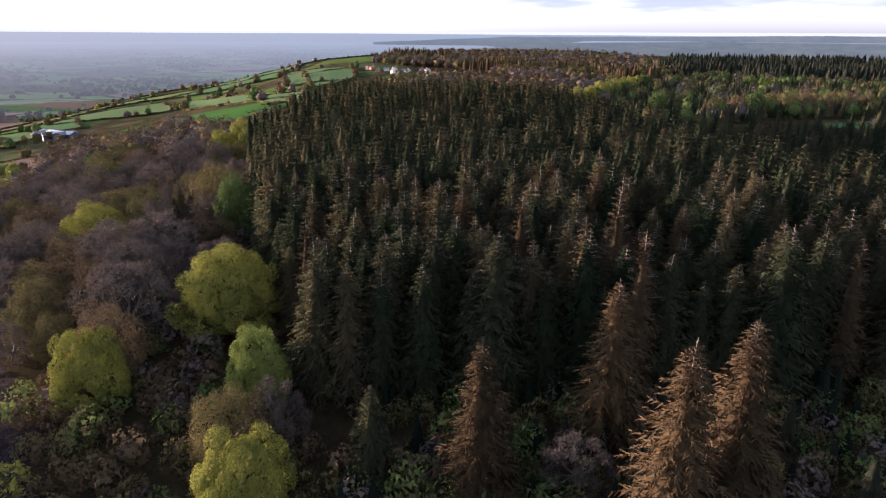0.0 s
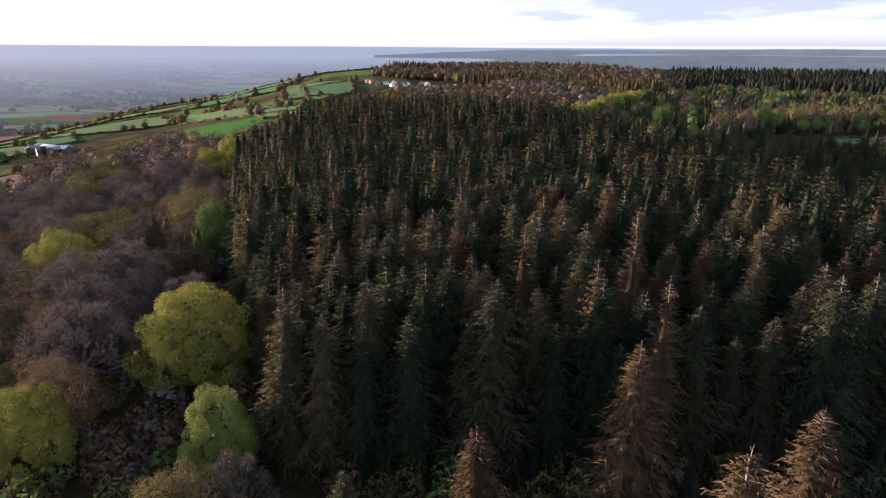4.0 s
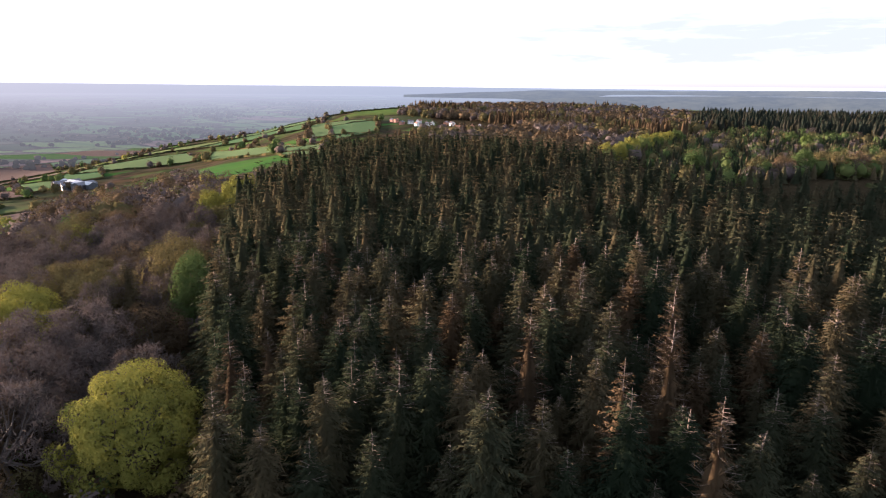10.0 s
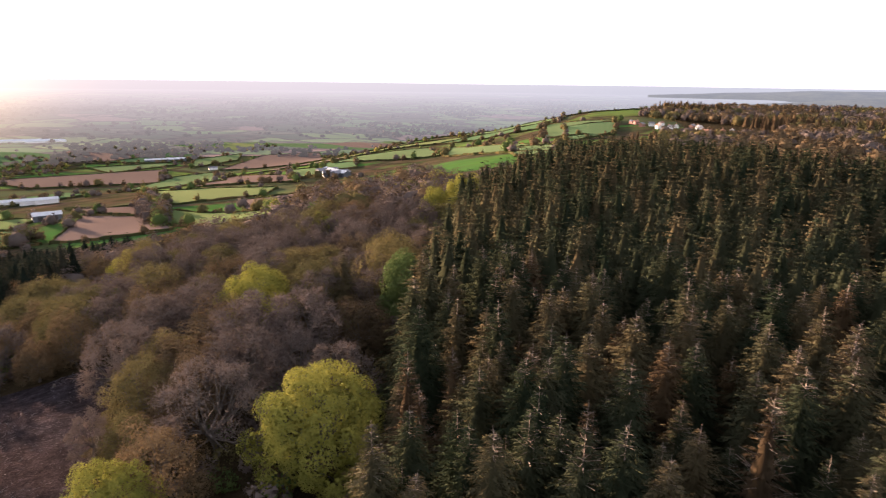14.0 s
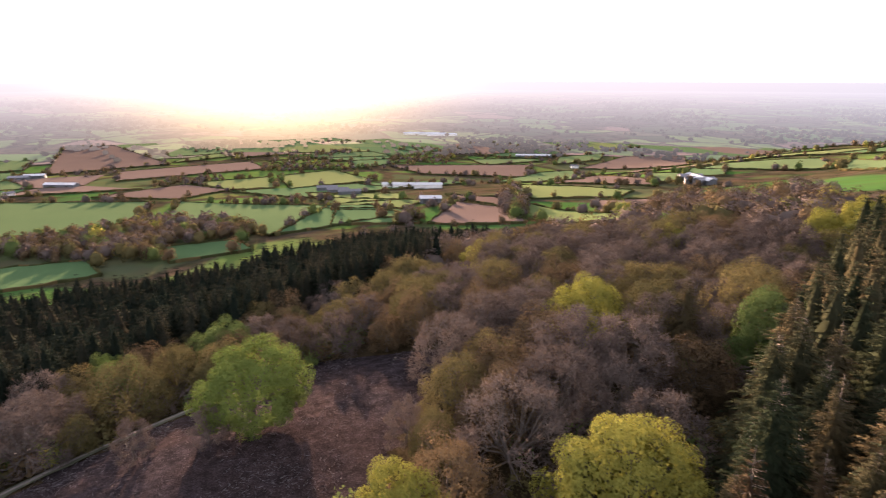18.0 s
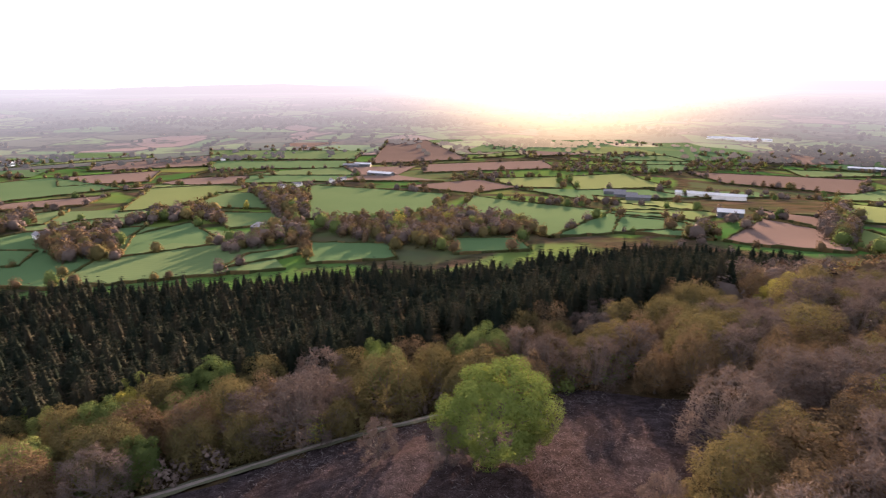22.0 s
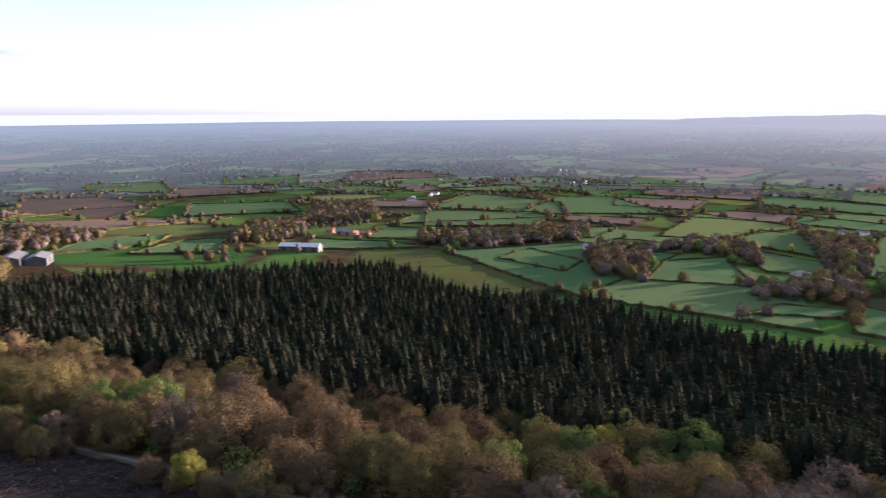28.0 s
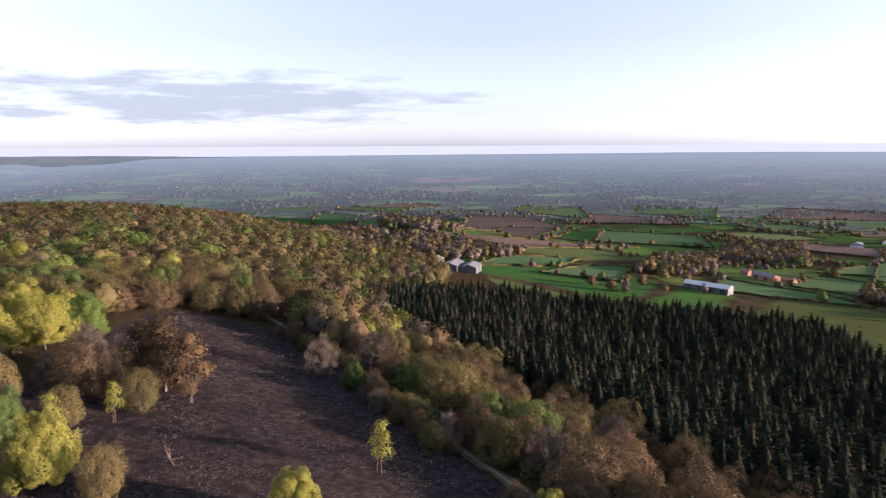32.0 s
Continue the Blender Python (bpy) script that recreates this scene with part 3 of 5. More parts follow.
def spread_out(x, y, gap):
    """Keep only places that stand at least the gap apart from earlier ones."""
    kept = []
    for k in range(len(x)):
        if all((x[k] - x[j]) ** 2 + (y[k] - y[j]) ** 2 > gap * gap for j in kept[-400:]):
            kept.append(k)
    return np.array(kept, int)


# ---- the spruce plantation on the ridge ----
rng = np.random.default_rng(11)
spruces = [plant("spruce_tree", spruce_stem(rng, 21), spruce_shape(rng, 21, 36, 22, 10, b, w, 0.5), BARK, NEEDLES,
                 "tall dark green spruce with a thin pale tip", "tree", "spruces of the ridge plantation", spruce_tip(rng, 21, b)) for b, w in ((0.08, 0.28), (0.16, 0.25), (0.12, 0.30), (0.06, 0.32))]
dying = plant("spruce_tree", spruce_stem(rng, 22), spruce_shape(rng, 22, 30, 14, 9, bare_top=0.36, wide=0.20, thick=0.5), BARK, LARCH,
              "browning spruce with a pale bare upper stem", "tree", "spruces of the ridge plantation", spruce_tip(rng, 22, 0.34))
tawny = plant("spruce_tree", spruce_stem(rng, 20), spruce_shape(rng, 20, 36, 22, 11, 0.1, 0.28, 0.48), BARK, LARCH,
              "full tawny brown spruce at the plantation edge", "tree", "spruces of the ridge plantation", spruce_tip(rng, 20, 0.1))
mid_spruces = [spruce_shape(rng, 21, 19, 6, 7, b, w, 0.8) for b, w in ((0.06, 0.29), (0.1, 0.26), (0.05, 0.32), (0.12, 0.28))]
low_spruces = [spruce_shape(rng, 21, 14, 4, 7, 0.05, w, 1.0, 6) for w in (0.29, 0.26, 0.32)]
KNOWN_SPRUCES = ((4, 55.3, 21.5), (20.5, 66.5, 22), (20.7, 45.3, 26), (28.3, 50.2, 25), (25.5, 74, 23), (-7, 92, 22), (20.5, 92, 22), (15, 98, 24), (42, 88, 22), (12, 91, 24), (31, 112, 25), (-8, 82, 23), (19.5, 81, 23), (53, 118, 25), (-4, 88, 22), (49, 85, 22), (-8, 60, 13))
px, py = scatter(SPRUCES, 4.5, 21, jitter=0.46)
for kx, ky, _ in KNOWN_SPRUCES:
    ok = np.hypot(px - kx, py - ky) > 2.8
    px, py = px[ok], py[ok]
order = np.argsort(np.hypot(px - 5, (py - 40) * 0.8))
near, mid, rest = order[:300], order[300:1000], order[1000:]
for k, (kx, ky, kh) in enumerate(KNOWN_SPRUCES):
    put(tawny if k in (0, 1, 2, 3) else dying if k in (4, 9, 12) else spruces[k % 4], kx, ky, k * 77, kh / 21)
for k in near:
    kind = random.random()
    put(dying if kind < 0.07 else tawny if kind < 0.15 else random.choice(spruces), px[k], py[k], random.uniform(0, 360), random.uniform(0.74, 1.16))
joined("spruce_plantation", mid_spruces, px[mid], py[mid], np.random.uniform(0.8, 1.16, len(mid)), NEEDLES, "dense dark green spruce plantation on the ridge", "forest", 4)
joined("spruce_plantation", low_spruces, px[rest], py[rest], np.random.uniform(0.8, 1.16, len(rest)), NEEDLES, "dense dark green spruce plantation on the ridge", "forest", 5)

px, py = scatter(YOUNG, 4.2, 23)
joined("young_plantation", [spruce_shape(rng, 9, 5, 3, 5, 0.03, w, 1.6, 5) for w in (0.24, 0.27)], px, py, np.random.uniform(0.6, 1.2, len(px)), NEEDLES, "young dark green conifer plantation on the plateau", "forest", 7)
px, py = scatter(YOUNG, 17, 24)
joined("spruce_plantation", mid_spruces, px, py, np.random.uniform(0.65, 0.95, len(px)), NEEDLES, "taller spruces standing over the young plantation", "forest", 8)

# ---- the conifer plantation below the slope ----
firs = [plant("conifer_tree", spruce_stem(rng, 18), spruce_shape(rng, 18, 22, 8, 8, 0.05, w * 1.65, 0.8), BARK, DARK_NEEDLES,
              "dark green conifer on the lower edge of the slope", "tree", "conifers below the slope") for w in (0.17, 0.2)]
low_firs = [spruce_shape(rng, 18, 10, 3, 6, 0.0, w, 1.05, 7) for w in (0.34, 0.40, 0.31)]
px, py = scatter(LOWER_CONIFERS, 4.9, 22, jitter=0.48)
order = np.argsort(down(px, py))
near, rest = order[:230], order[230:]
for k in near:
    put(random.choice(firs), px[k], py[k], random.uniform(0, 360), random.uniform(0.8, 1.1))
joined("conifer_plantation", low_firs, px[rest], py[rest], np.random.normal(0.90, 0.10, len(rest)).clip(0.5, 1.12), DARK_NEEDLES, "dense dark conifer plantation at the hill's foot", "forest", 6)

# ---- broadleaved trees ----
SPECIES = {"lime": "lime_tree", "yellow": "beech_tree", "green": "sycamore_tree", "olive": "oak_tree", "rust": "birch_tree", "bare": "ash_tree"}
WORDS = {"lime": "round broadleaved tree in bright lime-green spring leaf", "yellow": "round broadleaved tree in yellow-green spring leaf", "green": "broadleaved tree in fresh green spring leaf", "olive": "broadleaved tree with thin olive-brown young leaves",
         "rust": "broadleaved tree with opening rust-brown buds", "bare": "bare grey-brown broadleaved tree with fine twigs"}
broad, low_broad, small_broad = {}, {}, {}
for kind in WORDS:
    broad[kind], low_broad[kind], small_broad[kind] = [], [], []
    for k in range(3):
        h, w = 14.0, (12.5, 14.0, 16.0)[k]
        lobes = broad_lobes(rng, h, w, (26, 32, 38)[k])
        if kind == "bare":
            crown = broad_crown(rng, h, w, lobes, 7000, 0.3, True)
        elif kind in ("rust", "olive"):
            crown = both(broad_crown(rng, h, w, lobes, 1500, 0.3, True), dome_crown(rng, h, w * 0.97, 34, 13000, 0.17, 0.13))
        else:
            crown = dome_crown(rng, h, w, (44, 52, 64)[k], 32000, 0.18, 0.13)
        stem = tubes(broad_lines(rng, h, w, lobes[::2] if kind == "bare" else lobes[::3] * (0.8, 0.8, 0.9)), 4)
        sized = fitted(crown[0], h, w)
        k_h = h / np.percentile(crown[0][:, 2], 99.6)
        broad[kind].append(plant(SPECIES[kind], (stem[0] * (1, 1, k_h), stem[1]), rounded((sized, crown[1]), h, False, 0.72), BARK, LEAVES[kind], WORDS[kind], "tree", "broadleaved trees of the slope"))
        core = lumps(rng, np.array([(0, 0, 0.50 * h)]), [0.40 * w])
        far_crown = both(core, dome_crown(rng, h, w, 22, 620, 0.6, 0.16))
        low_broad[kind].append(rounded((fitted(far_crown[0], h, w), far_crown[1]), h, False, 0.22))
        far_crown = both(core, dome_crown(rng, h, w, 9, 110, 1.4, 0.15))
        small_broad[kind].append(rounded((fitted(far_crown[0], h, w), far_crown[1]), h, False, 0.2))
bushes = {}
for kind in WORDS:
    shape = dome_crown(rng, 14, 16, 9, 190, 1.25, 0.2)
    bushes[kind] = [rounded((fitted(shape[0], 14, 16), shape[1]), 14, False, 0.7)]
taken = []


def grow(kind, x, y, h, shape=None, wide=None):
    k = random.randrange(3) if shape is None else shape
    taken.append((x, y, (wide or 12.5 * h / 14) / 2))
    return put(broad[kind][k], x, y, random.uniform(0, 360), h / 14.0, 0.25, wide / (12.5, 14.0, 16.0)[k] if wide else None)


KNOWN_TREES = (("bare", -125, 104, 12, 1), ("rust", -117, 113, 11, 0), ("bare", -133, 96, 12, 2), ("lime", -95, 76, 14.0, 2, 20.5), ("yellow", -37.5, 99.5, 16.5, 2, 20), ("lime", -25.5, 75.5, 13.5, 0, 9.5), ("yellow", -21, 54, 12, 0), ("yellow", -51, 79, 12, 1), ("olive", -26, 64, 11, 0),
               ("bare", -21, 67, 10, 0), ("yellow", -83, 141, 15.5, 2, 19), ("green", -51, 152, 17, 0), ("olive", -60, 162, 18, 1), ("olive", -72, 178, 13, 1), ("yellow", -78, 248, 18.5, 0), ("yellow", -85, 238, 15, 1), ("yellow", -74, 236, 15, 0),
               ("lime", -150, 59, 12, 0), ("olive", -134, 71, 13, 1), ("bare", -144, 46, 14, 2), ("yellow", -170, 180, 12.5, 2, 17), ("olive", -141, 172, 12, 0), ("bare", -87, 110, 14, 2), ("bare", -96, 132, 13, 1),
               ("bare", -68, 120, 15, 2), ("bare", -61, 128, 15, 2), ("bare", -68, 143, 14, 1), ("bare", -54, 116, 13, 1), ("olive", -64, 92, 9, 0), ("bare", -72, 92, 8, 0), ("bare", -98, 58, 7.5, 0), ("bare", -92, 68, 7, 0),
               ("lime", -148, -19, 12, 1), ("lime", -160, -1, 13, 1), ("olive", -130, -4, 13, 1), ("rust", -124, 22, 13, 2), ("green", -156, 59, 12, 0), ("olive", -117, 51, 8, 0), ("rust", -122, -24, 13, 1),
               ("olive", -75, -113, 13, 1), ("rust", -94, -60, 14, 2), ("rust", -105, -40, 14, 2), ("rust", -113, -24, 13, 1), ("lime", 72, -262, 14, 1), ("lime", 55, -297, 15, 2), ("lime", 21, -300, 14, 1), ("lime", 62, -215, 14, 1), ("yellow", 84, -236, 14, 1), ("green", 50, -190, 13, 1),
               ("yellow", 48, -146, 13, 1), ("yellow", 9, -54, 12, 1), ("olive", -1, -50, 9, 0), ("yellow", -30, -43, 9, 0), ("olive", -70, -106, 15, 1), ("bare", -36, -134, 12, 0), ("olive", 3, -89, 10, 0, 9), ("rust", 17, -97, 15, 0, 13), ("rust", 10, -99, 14, 1, 11), ("yellow", 38, -134, 16, 2, 18), ("yellow", 46, -122, 14, 1, 15), ("lime", 33, -150, 14, 1, 14), ("bare", 22, -118, 12, 0), ("bare", 15, 57, 7, 0, 9), ("green", 22, -70, 11, 0), ("olive", 30, -88, 11, 1), ("olive", 14, -78, 9, 0), ("bare", 25, -102, 9, 0), ("yellow", 38, -96, 12, 1))
for row in KNOWN_TREES:
    grow(*row)


def larch_parts():
    lobes = np.array([(math.cos(k * 2.4) * s, math.sin(k * 2.4) * s, z) for k, (s, z) in enumerate(((2.6, 3.6), (2.6, 4.2), (2.5, 5.0), (2.2, 5.8), (2.1, 6.6), (1.8, 7.4), (1.5, 8.4), (1.2, 9.4), (0.7, 10.6), (0.2, 11.8), (2.4, 4.4), (2.0, 6.2)))])
    crown = both(broad_crown(rng, 13, 8.2, lobes, 5200, 0.24, False), lumps(rng, lobes, np.full(len(lobes), 0.85)))
    return tubes(broad_lines(rng, 11, 6, lobes), 4), rounded((fitted(crown[0], 13, 10.5), crown[1]), 13, True)


larch = plant("larch_tree", *larch_parts(), BARK, LARCH, "rust-brown larch standing on the cleared slope", "tree", "larches of the cleared slope")
for x, y, h in ((-6, -96, 17), (1, -103, 19), (7, -108, 16), (-64, 146, 17)):
    put(larch if x > -60 else spruces[0], x, y, x * 7, h / (13 if x > -60 else 21), 0.25, h / 13 * 1.0 if x > -60 else None)
    taken.append((x, y, 4))


def sapling_parts(h):
    """A slim young tree: two thin bare stems and a small airy crown."""
    lobes = np.array([(math.cos(k * 2.4) * s, math.sin(k * 2.4) * s, z * h) for k, (s, z) in enumerate(((1.3, 0.42), (1.2, 0.5), (1.3, 0.58), (1.1, 0.66), (1.0, 0.74), (0.8, 0.82), (0.5, 0.9), (0.2, 0.97), (-1.2, 0.46), (-1.1, 0.62)))])
    lines = [[(0, 0, -0.3, 0.13), (0.1, 0.05, 0.4 * h, 0.10), (0.05, 0, 0.95 * h, 0.03)], [(0.9, 0.3, -0.3, 0.10), (0.8, 0.2, 0.35 * h, 0.08), (0.5, 0.1, 0.8 * h, 0.03)]]
    lines += [[(0.05, 0.02, c[2] - 0.6, 0.05), (*c, 0.015)] for c in lobes]
    return tubes(lines, 5), rounded(broad_crown(rng, h, 6.5, lobes, 1500, 0.26, False), h, True, 0.5)


sapling = plant("young_tree", *sapling_parts(10.5), BARK, LEAVES["yellow"], "slim young tree with thin stems and airy yellow-green leaves", "tree", "saplings of the cleared slope")
for x, y, h in ((-46, -63, 10.5), (6, -82, 8.0), (13, -70, 9.0)):
    put(sapling, x, y, x * 9, h / 10.5)
    taken.append((x, y, 2.5))


def choose(weights):
    return random.choices(("yellow", "green", "olive", "rust", "bare"), weights)[0]


def free(x, y, gap):
    return all((x - a) ** 2 + (y - b) ** 2 > (0.45 * r + 0.45 * gap) ** 2 for a, b, r in taken)


def wood(poly, gap, seed, weights, hmin, hmax, limit):
    """Fill a patch with trees: those nearest the middle of the slope as trees of their own."""
    x, y = scatter(poly, gap, seed)
    order = np.argsort(np.hypot(x + 60, y - 20))
    far = {k: [] for k in WORDS}
    for n, k in enumerate(order):
        kind, h = choose(weights(x[k], y[k])), random.uniform(hmin, hmax)
        if not free(x[k], y[k], gap):
            continue
        if n < limit:
            grow(kind, x[k], y[k], h, None, h * random.uniform(0.95, 1.25))
        else:
            far[kind].append((x[k], y[k], h / 13.0))
    return far


def wood_far(far, place, seed):
    for kind, rows in far.items():
        if rows:
            a = np.array(rows)
            joined("woodland", low_broad[kind], a[:, 0], a[:, 1], a[:, 2], LEAVES[kind], f"{place}, {WORDS[kind].split(' tree')[0].split(' ', 1)[-1] if kind != 'bare' else 'bare grey-brown broadleaved'} trees", "woodland", seed)


wood_far(wood(BELT, 8.0, 31, lambda x, y: (0.3, 1.0, 6, 4, 4.5) if y > 25 else (0.8, 2.6, 7, 3.5, 0.8) if y > -30 else (0.6, 1.6, 7, 6, 1.5), 9, 14.5, 230), "belt of trees along the track", 41)
wood_far(wood(WEST_WOOD, 8.8, 32, lambda x, y: (0.15, 0.03, 2, 3.2, 8), 11, 15, 180), "wood on the western slope", 42)
wood_far(wood(SOUTH_WOOD, 8.2, 33, lambda x, y: (0.5, 2.4, 7, 4.5, 0.3) if x > 0 else (0.3, 2.4, 7, 4, 0.4), 10, 14, 140), "wooded ridge to the south", 43)
EDGE_WOOD = [(34, -70), (42, -120), (36, -180), (60, -158), (112, -186), (170, -90), (120, -40), (60, -40)]
wood_far(wood(EDGE_WOOD, 8.5, 34, lambda x, y: (1.6, 3, 5, 4, 2), 9, 14, 90), "wood above the cleared slope", 44)


def shrubs(poly, gap, seed, weights, lo, hi, keep=None):
    x, y = scatter(poly, gap, seed, keep, 0.49)
    kinds = [choose(weights) for k in x]
    rng = np.random.default_rng(seed)
    for kind in WORDS:
        m = np.array([k == kind for k in kinds])
        if m.any():
            joined("undergrowth", bushes[kind], x[m], y[m], rng.uniform(lo, hi, m.sum()), LEAVES[kind], "tangled undergrowth and shrubs between the trees", "shrubs", seed)


shrubs(BELT, 4.2, 71, (0.3, 3, 4, 2, 3), 0.18, 0.42)
shrubs(WEST_WOOD, 6.0, 72, (0.2, 1, 3, 2, 6), 0.2, 0.42)
shrubs(EDGE_WOOD, 6.0, 73, (1, 3, 4, 2, 2), 0.15, 0.35)
shrubs([(-40, 40), (-66, 84), (-36, 90), (-18, 66), (30, 46), (20, 30), (-20, 24)], 3.6, 74, (0.4, 1.5, 3, 5, 0.6), 0.15, 0.4)
EDGE_SCRUB = [(-12, 48), (104, 46), (112, 76), (40, 72), (-10, 75)]
shrubs(EDGE_SCRUB, 3.4, 75, (0.05, 2, 2.5, 1, 1.2), 0.16, 0.36)
px, py = scatter(EDGE_SCRUB, 5.5, 76)
joined("young_plantation", low_spruces, px, py, np.random.uniform(0.16, 0.42, len(px)), DARK_NEEDLES, "small self-sown conifers along the plantation edge", "trees", 77)

# ---- the valley ----
fields, hedge_lines = [], []


def field(kind, *corners):
    """A field draped over the land between four corners."""
    c = np.array(corners, float)
    n = 9
    s, t = np.meshgrid(np.linspace(0, 1, n), np.linspace(0, 1, n), indexing="ij")
    p = (1 - s)[..., None] * (1 - t)[..., None] * c[0] + s[..., None] * (1 - t)[..., None] * c[1] + s[..., None] * t[..., None] * c[2] + (1 - s)[..., None] * t[..., None] * c[3]
    r = np.hypot(p[..., 0], p[..., 1])
    z = land(p[..., 0], p[..., 1]) + 0.4 + 0.0009 * r + 0.04 * (len(fields) % 9)
    material, label = FIELD[kind]
    ob = new("field", made("field", np.dstack([p, z]).reshape(-1, 3), grid_faces(n, n), material, smooth_faces=True))
    tagged(ob, label, "field", "fields of the valley", "structure")
    fields.append([tuple(q) for q in c])
    for a, b in zip(c, np.roll(c, -1, 0)):
        hedge_lines.append((a, b))
    return ob


field('g', (311, -755), (214, -702), (198, -588), (251, -615))
field('d', (50, -546), (1, -643), (-8, -591), (35, -503))
field('b', (-162, -1911), (-387, -1960), (-434, -1824), (-249, -1742))
field('g', (-247, 982), (-127, 926), (-97, 703), (-176, 719))
field('g', (-201, 664), (-122, 608), (-110, 515), (-144, 522))
field('g', (-582, 0), (-585, 117), (-754, 160), (-912, -22))
field('b', (-862, 106), (-760, 187), (-825, 261), (-943, 229))
field('g', (-586, 143), (-420, 184), (-551, 282), (-737, 183))
field('d', (-420, 186), (-428, 277), (-510, 311), (-547, 282))
field('y', (-819, 263), (-810, 319), (-979, 366), (-963, 241))
field('y', (-983, 381), (-1025, 497), (-819, 476), (-785, 330))
field('y', (-719, 326), (-606, 397), (-529, 357), (-560, 289))
field('d', (-500, 308), (-444, 310), (-418, 295), (-421, 274))
field('b', (-1281, 65), (-1358, 285), (-1977, 249), (-1967, 128))
field('b', (-1074, 154), (-1123, 408), (-1307, 432), (-1243, 180))
field('y', (-1390, 296), (-1456, 424), (-1551, 435), (-1457, 326))
field('g', (-1483, -292), (-1416, 34), (-1622, 59), (-1731, -350))
field('d', (-1242, -235), (-1198, 6), (-1367, 35), (-1441, -282))
field('y', (-689, -202), (-717, -144), (-927, -108), (-1005, -264))
field('d', (-447, -113), (-477, -49), (-595, -104), (-538, -135))
field('g', (-569, -224), (-594, -161), (-645, -167), (-635, -225))
field('d', (-446, -242), (-434, -172), (-486, -185), (-516, -257))
field('g', (-579, -358), (-624, -245), (-736, -270), (-669, -347))
field('g', (-585, -455), (-679, -357), (-814, -410), (-778, -625))
field('g', (-795, -640), (-841, -404), (-1014, -514), (-1095, -785))
field('d', (-855, -408), (-964, -297), (-1184, -493), (-1086, -583))
field('b', (-757, -359), (-771, -271), (-868, -279), (-825, -392))
field('b', (-1022, -413), (-1052, -289), (-1245, -329), (-1183, -487))
field('b', (-1300, -483), (-1327, -255), (-1606, -291), (-1412, -516))
field('y', (-1401, -690), (-1556, -440), (-1621, -461), (-1496, -637))
field('d', (-388, -33), (-420, 14), (-446, 11), (-432, -23))
field('d', (-386, 20), (-381, 74), (-437, 72), (-462, 14))
field('d', (-383, 111), (-376, 158), (-423, 163), (-441, 117))
field('g', (-707, -131), (-659, -39), (-830, -79), (-845, -137))
field('g', (-547, -60), (-567, -7), (-631, -32), (-657, -106))
field('b', (-372, 285), (-306, 320), (-368, 368), (-462, 372))
field('b', (-470, 384), (-393, 372), (-459, 419), (-537, 410))
field('y', (-317, 332), (-205, 307), (-273, 367), (-401, 402))
field('y', (-424, 427), (-364, 478), (-391, 529), (-606, 552))
field('b', (-567, 586), (-397, 572), (-462, 639), (-636, 740))
field('b', (-295, 374), (-185, 347), (-304, 487), (-367, 451))
field('b', (-879, 593), (-748, 701), (-917, 872), (-1047, 621))
field('g', (-685, 580), (-573, 654), (-796, 861), (-800, 781))
field('b', (-824, 903), (-671, 1016), (-911, 1339), (-980, 1205))
field('g', (-906, 916), (-959, 1101), (-1051, 1217), (-1043, 1061))
field('g', (-432, 602), (-413, 631), (-479, 722), (-533, 728))
field('d', (-430, 663), (-400, 691), (-497, 844), (-520, 799))
field('y', (-527, 271), (-456, 314), (-504, 363), (-630, 317))
field('d', (-430, 233), (-377, 281), (-453, 302), (-508, 272))
field('g', (-298, 724), (-117, 543), (-133, 617), (-351, 872))
field('d', (-131, 630), (-100, 727), (-130, 910), (-188, 871))
field('g', (-490, 774), (-315, 752), (-406, 912), (-522, 869))
field('b', (-80, -713), (-269, -597), (-501, -759), (-188, -669))
field('b', (-199, -716), (-547, -1120), (-569, -1361), (-439, -1503))
field('d', (-38, -818), (-116, -704), (-218, -1478), (-51, -1710))
field('d', (-173, -462), (-255, -475), (-308, -539), (-227, -528))
field('d', (-225, -440), (-284, -410), (-344, -499), (-299, -493))
field('g', (-209, -707), (-469, -970), (-544, -1086), (-423, -1163))
field('d', (-483, -865), (-626, -761), (-716, -922), (-591, -1056))
field('d', (-110, -1776), (-274, -1627), (-353, -1781), (-127, -1859))
field('g', (-594, -1588), (-688, -1307), (-814, -1638), (-676, -1773))
field('b', (-632, -1249), (-845, -1150), (-877, -1302), (-745, -1422))
field('d', (-876, -1445), (-986, -1253), (-1180, -1518), (-1020, -1664))
field('d', (-357, -389), (-454, -330), (-457, -378), (-410, -455))
field('g', (-460, -423), (-507, -335), (-582, -381), (-556, -489))
field('g', (-570, -509), (-794, -392), (-842, -474), (-754, -595))
field('g', (-783, -620), (-865, -490), (-1028, -542), (-1060, -749))
field('b', (-1110, -1241), (-1437, -1106), (-1551, -1340), (-1373, -1499))
field('b', (-745, -727), (-796, -632), (-888, -729), (-818, -808))
field('d', (206, 348), (238, 353), (222, 315), (199, 322))


